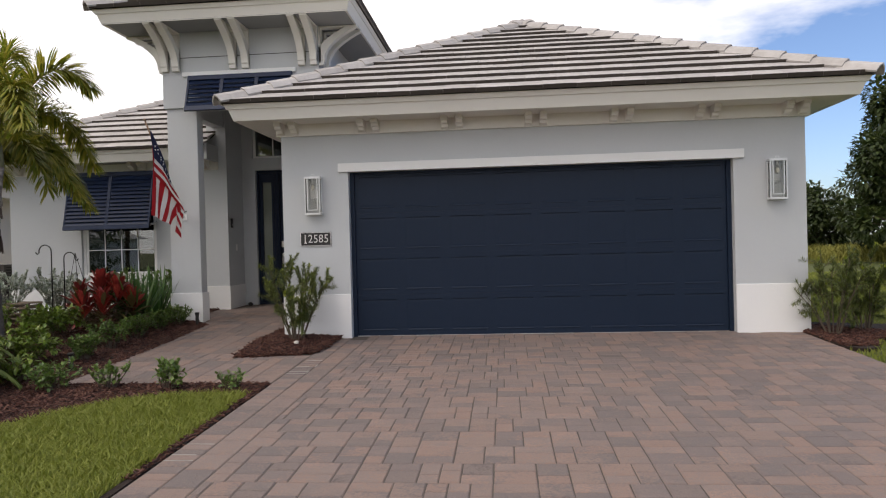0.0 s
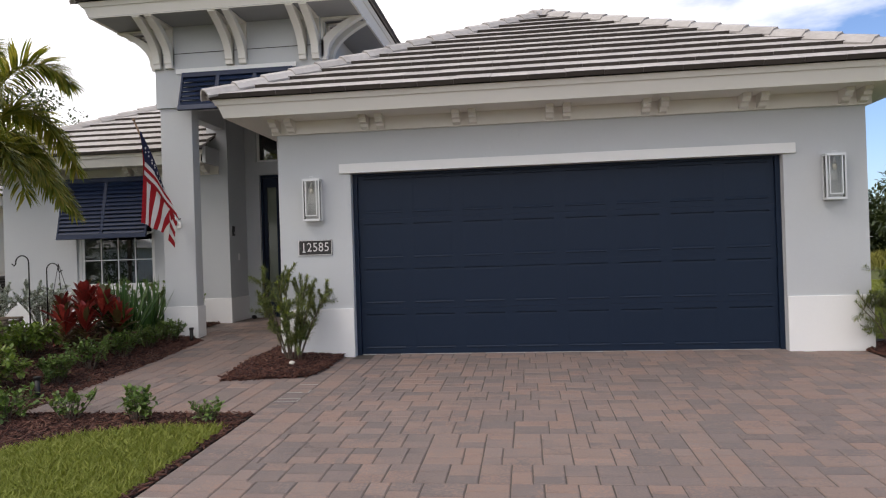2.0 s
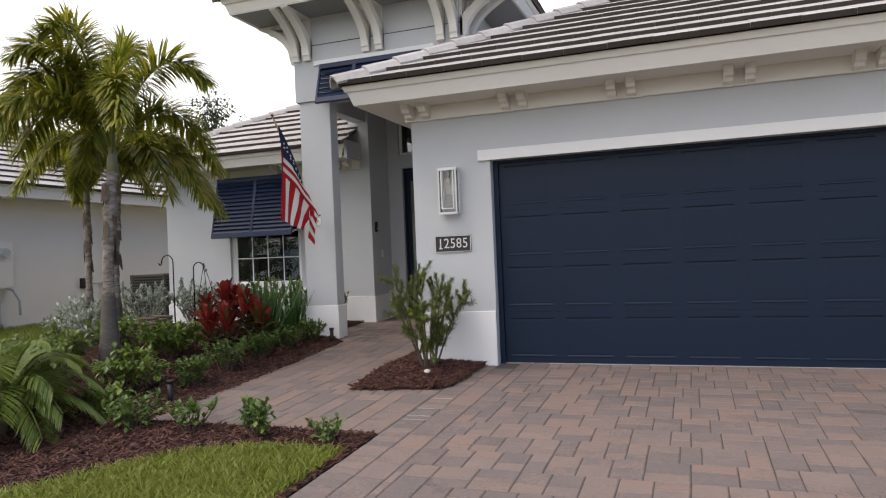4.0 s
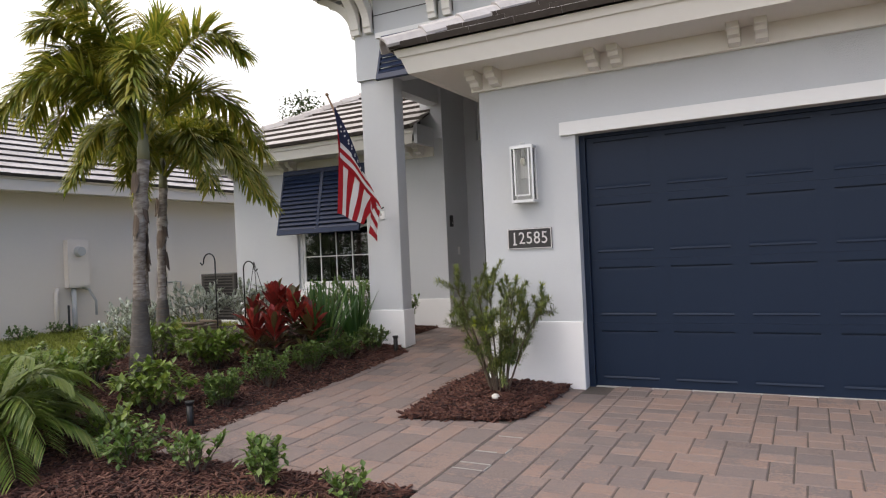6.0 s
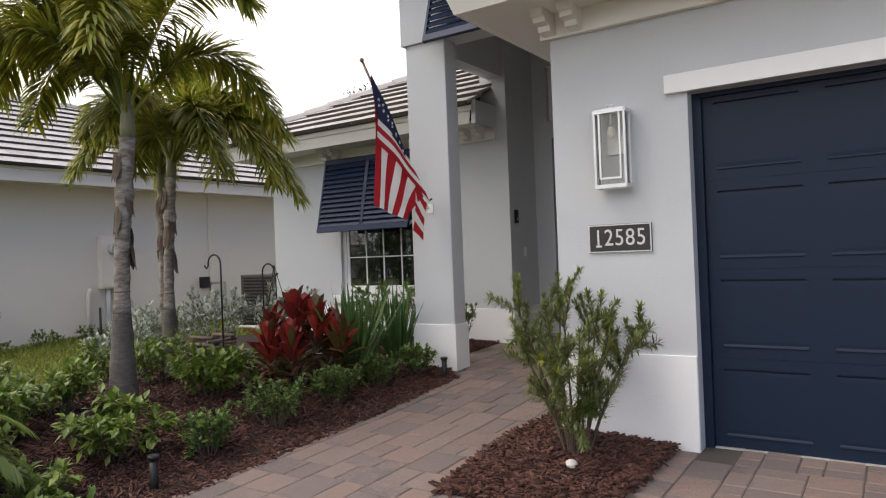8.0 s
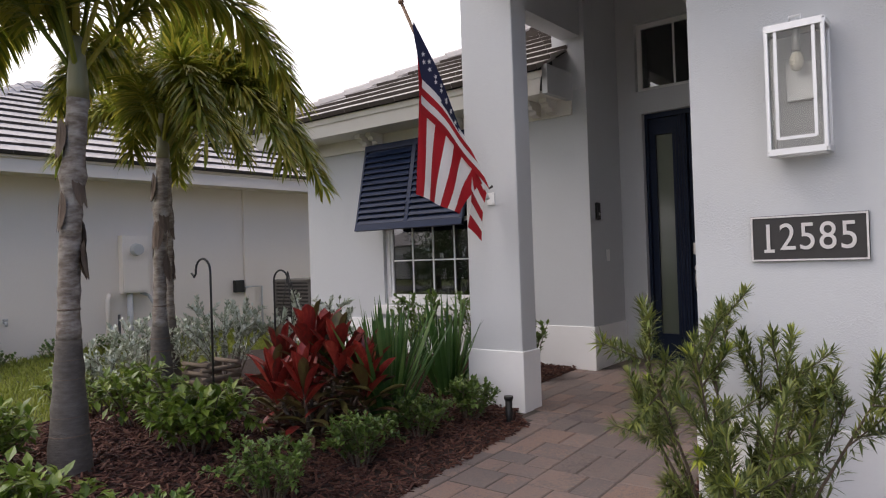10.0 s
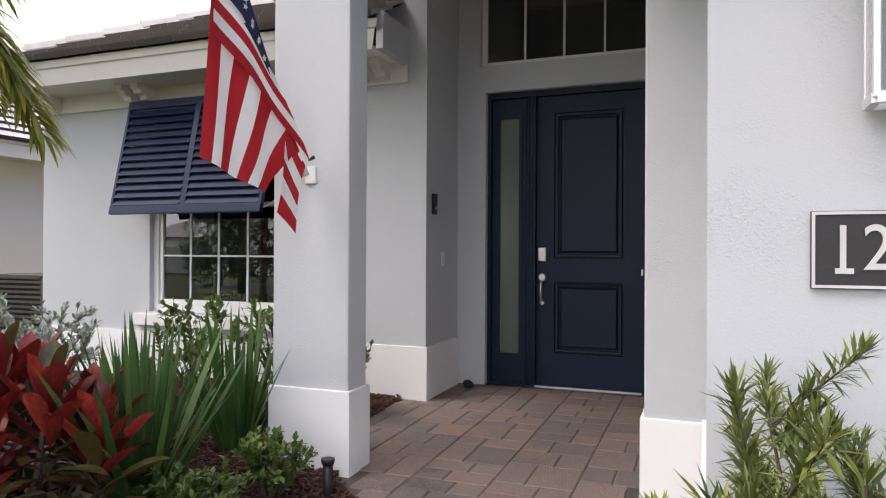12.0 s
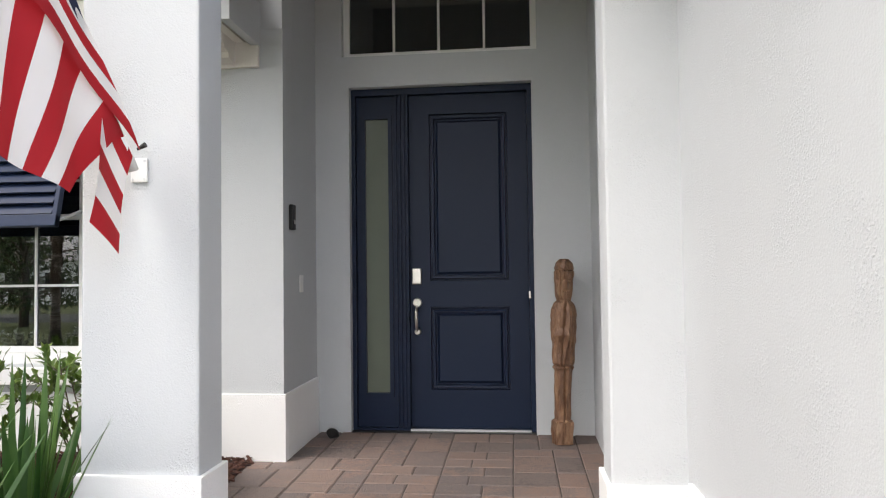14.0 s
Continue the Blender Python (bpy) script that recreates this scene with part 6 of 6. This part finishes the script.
def far_house(x, y):
    ob = thing("far_house", (x, y, -0.4), "low white house with a grey roof across the street", "house")
    part("wall", block(-7, 7, -4, 4, 0, 3), BASE, ob)
    bm = bmesh.new()
    p = [bm.verts.new(v) for v in ((-7.6, -4.6, 3), (7.6, -4.6, 3), (7.6, 4.6, 3), (-7.6, 4.6, 3), (-3, 0, 5.3), (3, 0, 5.3))]
    for f in ((0, 1, 5, 4), (1, 2, 5), (2, 3, 4, 5), (3, 0, 4), (3, 2, 1, 0)):
        bm.faces.new([p[i] for i in f])
    part("roof", bm, TILE, ob)
    part("garage_door", block(-5, -0.5, 3.99, 4.03, 0, 2.2), PLASTIC, ob)
    for xx in (1.5, 4.5):
        part("window", block(xx, xx + 1.4, 3.99, 4.03, 0.9, 2.2), DARK, ob)


far_house(-40, -32)
far_house(-14, -34)


# ---- pieces of the ground: pavers, mulch chips, grass ----
def paver_mesh(w, l, h=0.05, c=0.006):
    V = []
    for z, d in ((-h, 0), (-c, 0), (0, c)):
        V += [(-w / 2 + d, -l / 2 + d, z), (w / 2 - d, -l / 2 + d, z), (w / 2 - d, l / 2 - d, z), (-w / 2 + d, l / 2 - d, z)]
    F = [(8, 9, 10, 11)]
    for o in (0, 4):
        for i in range(4):
            F.append((o + i, o + (i + 1) % 4, o + 4 + (i + 1) % 4, o + 4 + i))
    return V, F


PAVER_CACHE = {}


class Paving:
    """Lays pavers: single pieces under their floor inside a stretch of the plan, the others joined."""
    def __init__(self, floor, single, seed):
        self.floor, self.single, self.rnd = floor, single, random.Random(seed)
        self.V, self.F, self.count = [], [], 0

    def lay(self, x0, x1, y0, y1, joint=0.0055):
        w, l = round(x1 - x0 - joint, 3), round(y1 - y0 - joint, 3)
        if w < 0.03 or l < 0.03:
            return
        x, y = (x0 + x1) / 2, (y0 + y1) / 2
        dz = (ground_z(x, y1) - ground_z(x, y0)) / (y1 - y0)
        r = self.rnd
        m = pose(x, y, ground_z(x, y) + r.uniform(-0.0015, 0.0015), math.degrees(math.atan(dz)) + r.uniform(-.25, .25), r.uniform(-.25, .25), r.uniform(-.5, .5))
        if self.single(x, y) and self.count < 300:
            self.count += 1
            if (w, l) not in PAVER_CACHE:
                me = bpy.data.meshes.new("paver")
                me.from_pydata(paver_mesh(w, l)[0], [], paver_mesh(w, l)[1])
                me.materials.append(PAVER)
                PAVER_CACHE[(w, l)] = me
            ob = new("paver", PAVER_CACHE[(w, l)])
            ob.parent, ob.matrix_basis = self.floor, m
        else:
            V, F = paver_mesh(w, l)
            b = len(self.V)
            self.V += [tuple(m @ Vector(v)) for v in V]
            self.F += [tuple(b + i for i in f) for f in F]

    def field(self, x0, x1, y0, y1, inside, across=True, u=0.0835):
        """Mixed oblongs laid in bands of five units; within a band each course is split two to three or three to two."""
        r = self.rnd
        p0, p1, q0, q1 = (x0, x1, y0, y1) if across else (y0, y1, x0, x1)
        n = max(1, int(round((q1 - q0) / (5 * u))))
        uq = (q1 - q0) / (5 * n)
        for band in range(n):
            p, b0 = p0 - r.choice((0, 1, 2)) * u, q0 + band * 5 * uq
            side = r.random() < 0.5
            while p < p1 - 0.03:
                w = r.choice((2, 3, 3, 4) if not across else (2, 3, 3, 4)) * u
                e = p1 if p + w > p1 - 0.05 else p + w
                side = not side if r.random() < 0.7 else side
                cut = b0 + (2 if side else 3) * uq
                for c0, c1 in ((b0, cut), (cut, b0 + 5 * uq)):
                    s0 = max(p, p0)
                    box4 = (s0, e, c0, c1) if across else (c0, c1, s0, e)
                    if e - s0 > 0.04 and inside((box4[0] + box4[1]) / 2, (box4[2] + box4[3]) / 2):
                        self.lay(*box4)
                p = e

    def done(self, label):
        if self.V:
            tagged(raw("pavers", self.V, self.F, PAVER, self.floor, label), kind="stuff")


def in_poly(poly, x, y):
    hit = False
    for i in range(len(poly)):
        (ax, ay), (bx, by) = poly[i], poly[i - 1]
        if (ay > y) != (by > y) and x < (bx - ax) * (y - ay) / (by - ay) + ax:
            hit = not hit
    return hit


P = Paving(DRIVE, lambda x, y: 5.6 < y < 8.8 and -1.3 < x < 2.6, 1)
P.field(-1.44, 3.84, -9, 8.72, lambda x, y: y < G - 0.01 or -1.655 < x < 3.275, u=0.064)
for k in range(160):
    y = -8.95 + k * 0.11
    if y + 0.11 < 8.56:
        P.lay(-1.88, -1.66, y, y + 0.11)
        P.lay(3.84, 4.06, y, y + 0.11)
for k in range(60):
    y = -9 + k * 0.29
    if y + 0.29 < 8.56:
        P.lay(-1.66, -1.44, y, y + 0.29)
P.done("mixed tan and grey concrete pavers")
for k, a, b in ((117, -1.87, -1.67), (118, -1.87, -1.70), (120, -1.87, -1.67), (140, -1.87, -1.67), (141, -1.87, -1.67), (143, -1.87, -1.72), (146, -1.85, -1.67)):
    y = -8.95 + k * 0.11
    part("joint_sand", block(a, b, y - 0.0035, y + 0.0035, ground_z(0, y) - 0.01, ground_z(0, y) + 0.0025), PALESAND, DRIVE, "white sand left in the joints")
for k in (140, 143):
    y = -8.95 + k * 0.11
    part("joint_sand", block(-1.6635, -1.6565, y, y + 0.11, ground_z(0, y) - 0.01, ground_z(0, y) + 0.005), PALESAND, DRIVE)

WALKLINE = [(-1.88, 6.07), (-1.88, 8.55), (-2.57, 8.55), (-2.6, 9.96), (-2.86, 9.97), (-2.86, 10.36), (-2.62, 10.36), (-2.62, 12.56), (-4.88, 12.56), (-4.84, 10.46), (-4.40, 10.34), (-4.36, 9.9), (-4.2, 9.7), (-4.12, 7.8), (-4.05, 6.07)]
P = Paving(WALK, lambda x, y: True, 2)
on_walk = lambda x, y: in_poly(WALKLINE, x, y) and not in_poly(PATCHLINE, x, y)
P.field(-4.05, -1.89, 6.07, 12.56, lambda x, y: on_walk(x, y) and x > -4.05, across=False)
for k in range(17):
    P.lay(-4.26 if k > 8 else -4.24, -4.055, 6.07 + k * 0.22, 6.29 + k * 0.22)
P.field(-4.885, -4.05, 9.81, 12.56, on_walk, across=False)
P.done("mixed grey and tan concrete pavers")


def scatter_chips(name, poly, lift, n, seed, parent, keep=lambda x, y: True, size=1.0):
    """Bark chips lying in all directions."""
    r = np.random.RandomState(seed)
    xs, ys = [p[0] for p in poly], [p[1] for p in poly]
    V, F = [], []
    made = 0
    while made < n:
        x, y = r.uniform(min(xs), max(xs)), r.uniform(min(ys), max(ys))
        if not keep(x, y) or not in_poly(poly, x, y):
            if r.rand() < 0.002:
                made += 1
            continue
        made += 1
        a, t = r.uniform(0, 6.28), r.uniform(-0.9, 0.9)
        l, w, h = size * r.uniform(0.010, 0.048), size * r.uniform(0.0025, 0.009), r.uniform(0.002, 0.006)
        ca, sa = math.cos(a), math.sin(a)
        z = lift(x, y) + r.uniform(0.0, 0.018)
        b = len(V)
        for sz in (-1, 1):
            for sx, sy in ((-1, -1), (1, -0.7), (1, 0.7), (-1, 1)):
                px, py, pz = sx * l, sy * w, sz * h + sx * l * t * 0.5
                V.append((x + ca * px - sa * py, y + sa * px + ca * py, z + pz))
        F += [(b + 4, b + 5, b + 6, b + 7), (b, b + 1, b + 5, b + 4), (b + 1, b + 2, b + 6, b + 5), (b + 2, b + 3, b + 7, b + 6), (b + 3, b, b + 4, b + 7)]
    return tagged(raw(name, V, F, CHIP, parent, "loose red-brown bark chips"), kind="stuff")


scatter_chips("bark_chips", BEDLINE, lambda x, y: ground_z(x, y) + bed_rise(x, y), 52000, 1, BED, lambda x, y: x > -7.6 and y > 3.6)
ragged = random.Random(8)
SPILL = [(x + (x + 2.35) * (0.06 + 0.12 * ragged.random()), y + (y - 8.1) * 0.16 * ragged.random() if y < 8 else y) for x, y in PATCHLINE]
scatter_chips("bark_chips", SPILL, lambda x, y: ground_z(x, y) + 0.008 + 0.06 * max(0, 1 - math.hypot(x + 2.35, y - 8.1) / 0.75), 9000, 2, PATCH, size=1.4)
scatter_chips("bark_chips", [(4.07, 7.5), (4.45, 7.5), (4.5, 7.8), (5.2, 8.3), (4.2, 9.0), (4.07, 8.55)], lambda x, y: ground_z(x, y) + 0.015, 2500, 3, RIGHTBED)


def grass(name, inside, x0, x1, y0, y1, n, hmin, hmax, w, mat, label, seed, lift=-0.03):
    r = np.random.RandomState(seed)
    x, y = r.uniform(x0, x1, n), r.uniform(y0, y1, n)
    ok = np.array([inside(a, b) for a, b in zip(x, y)])
    x, y = x[ok], y[ok]
    m = len(x)
    z = np.interp(y, [k[0] for k in SLOPE], [k[1] for k in SLOPE]) + lift
    a, h = r.uniform(0, 2 * np.pi, m), r.uniform(hmin, hmax, m)
    lean, la = r.uniform(0.2, 1.1, m) * h, r.uniform(0, 2 * np.pi, m)
    dx, dy = np.cos(a) * w / 2, np.sin(a) * w / 2
    lx, ly = np.cos(la) * lean, np.sin(la) * lean
    V = np.empty((m, 5, 3))
    V[:, 0] = np.stack([x - dx, y - dy, z], 1)
    V[:, 1] = np.stack([x + dx, y + dy, z], 1)
    V[:, 2] = np.stack([x + lx * .35 + dx * .8, y + ly * .35 + dy * .8, z + h * .62], 1)
    V[:, 3] = np.stack([x + lx * .35 - dx * .8, y + ly * .35 - dy * .8, z + h * .62], 1)
    V[:, 4] = np.stack([x + lx, y + ly, z + h * 0.95], 1)
    b = (np.arange(m) * 5)[:, None]
    quads = (b + np.array([[0, 1, 2, 3]])).tolist()
    tris = (b + np.array([[3, 2, 4]])).tolist()
    ob = raw(name, V.reshape(-1, 3).tolist(), quads + tris, mat)
    return tagged(ob, label, "grass", kind="stuff")


def on_lawn(x, y):
    return x < -1.945 and not in_poly(BEDLINE, x, y)


grass("lawn_grass", on_lawn, -5.2, -1.945, 1.6, 5.75, 115000, 0.045, 0.095, 0.008, BLADE, "short dense green lawn grass beside the driveway", 1)
grass("lawn_grass", on_lawn, -13, -6.5, 4.0, 13, 60000, 0.04, 0.085, 0.012, BLADE, "short green lawn grass between the houses", 2)
grass("lawn_grass", lambda x, y: x > 4.08 and not in_poly([(4.07, 7.5), (4.25, 7.35), (4.45, 7.5), (4.5, 7.8), (4.7, 8.0), (5.3, 8.3), (5.4, 8.9), (4.2, 9.2), (4.07, 8.55)], x, y), 4.08, 12, 3, 20, 90000, 0.04, 0.08, 0.012, BLADE, "short green lawn grass beside the garage", 3)
grass("field_grass", lambda x, y: x > 5.0, 6, 40, 27, 42, 60000, 0.35, 0.8, 0.04, FIELD, "tall yellow-green field grass", 4)
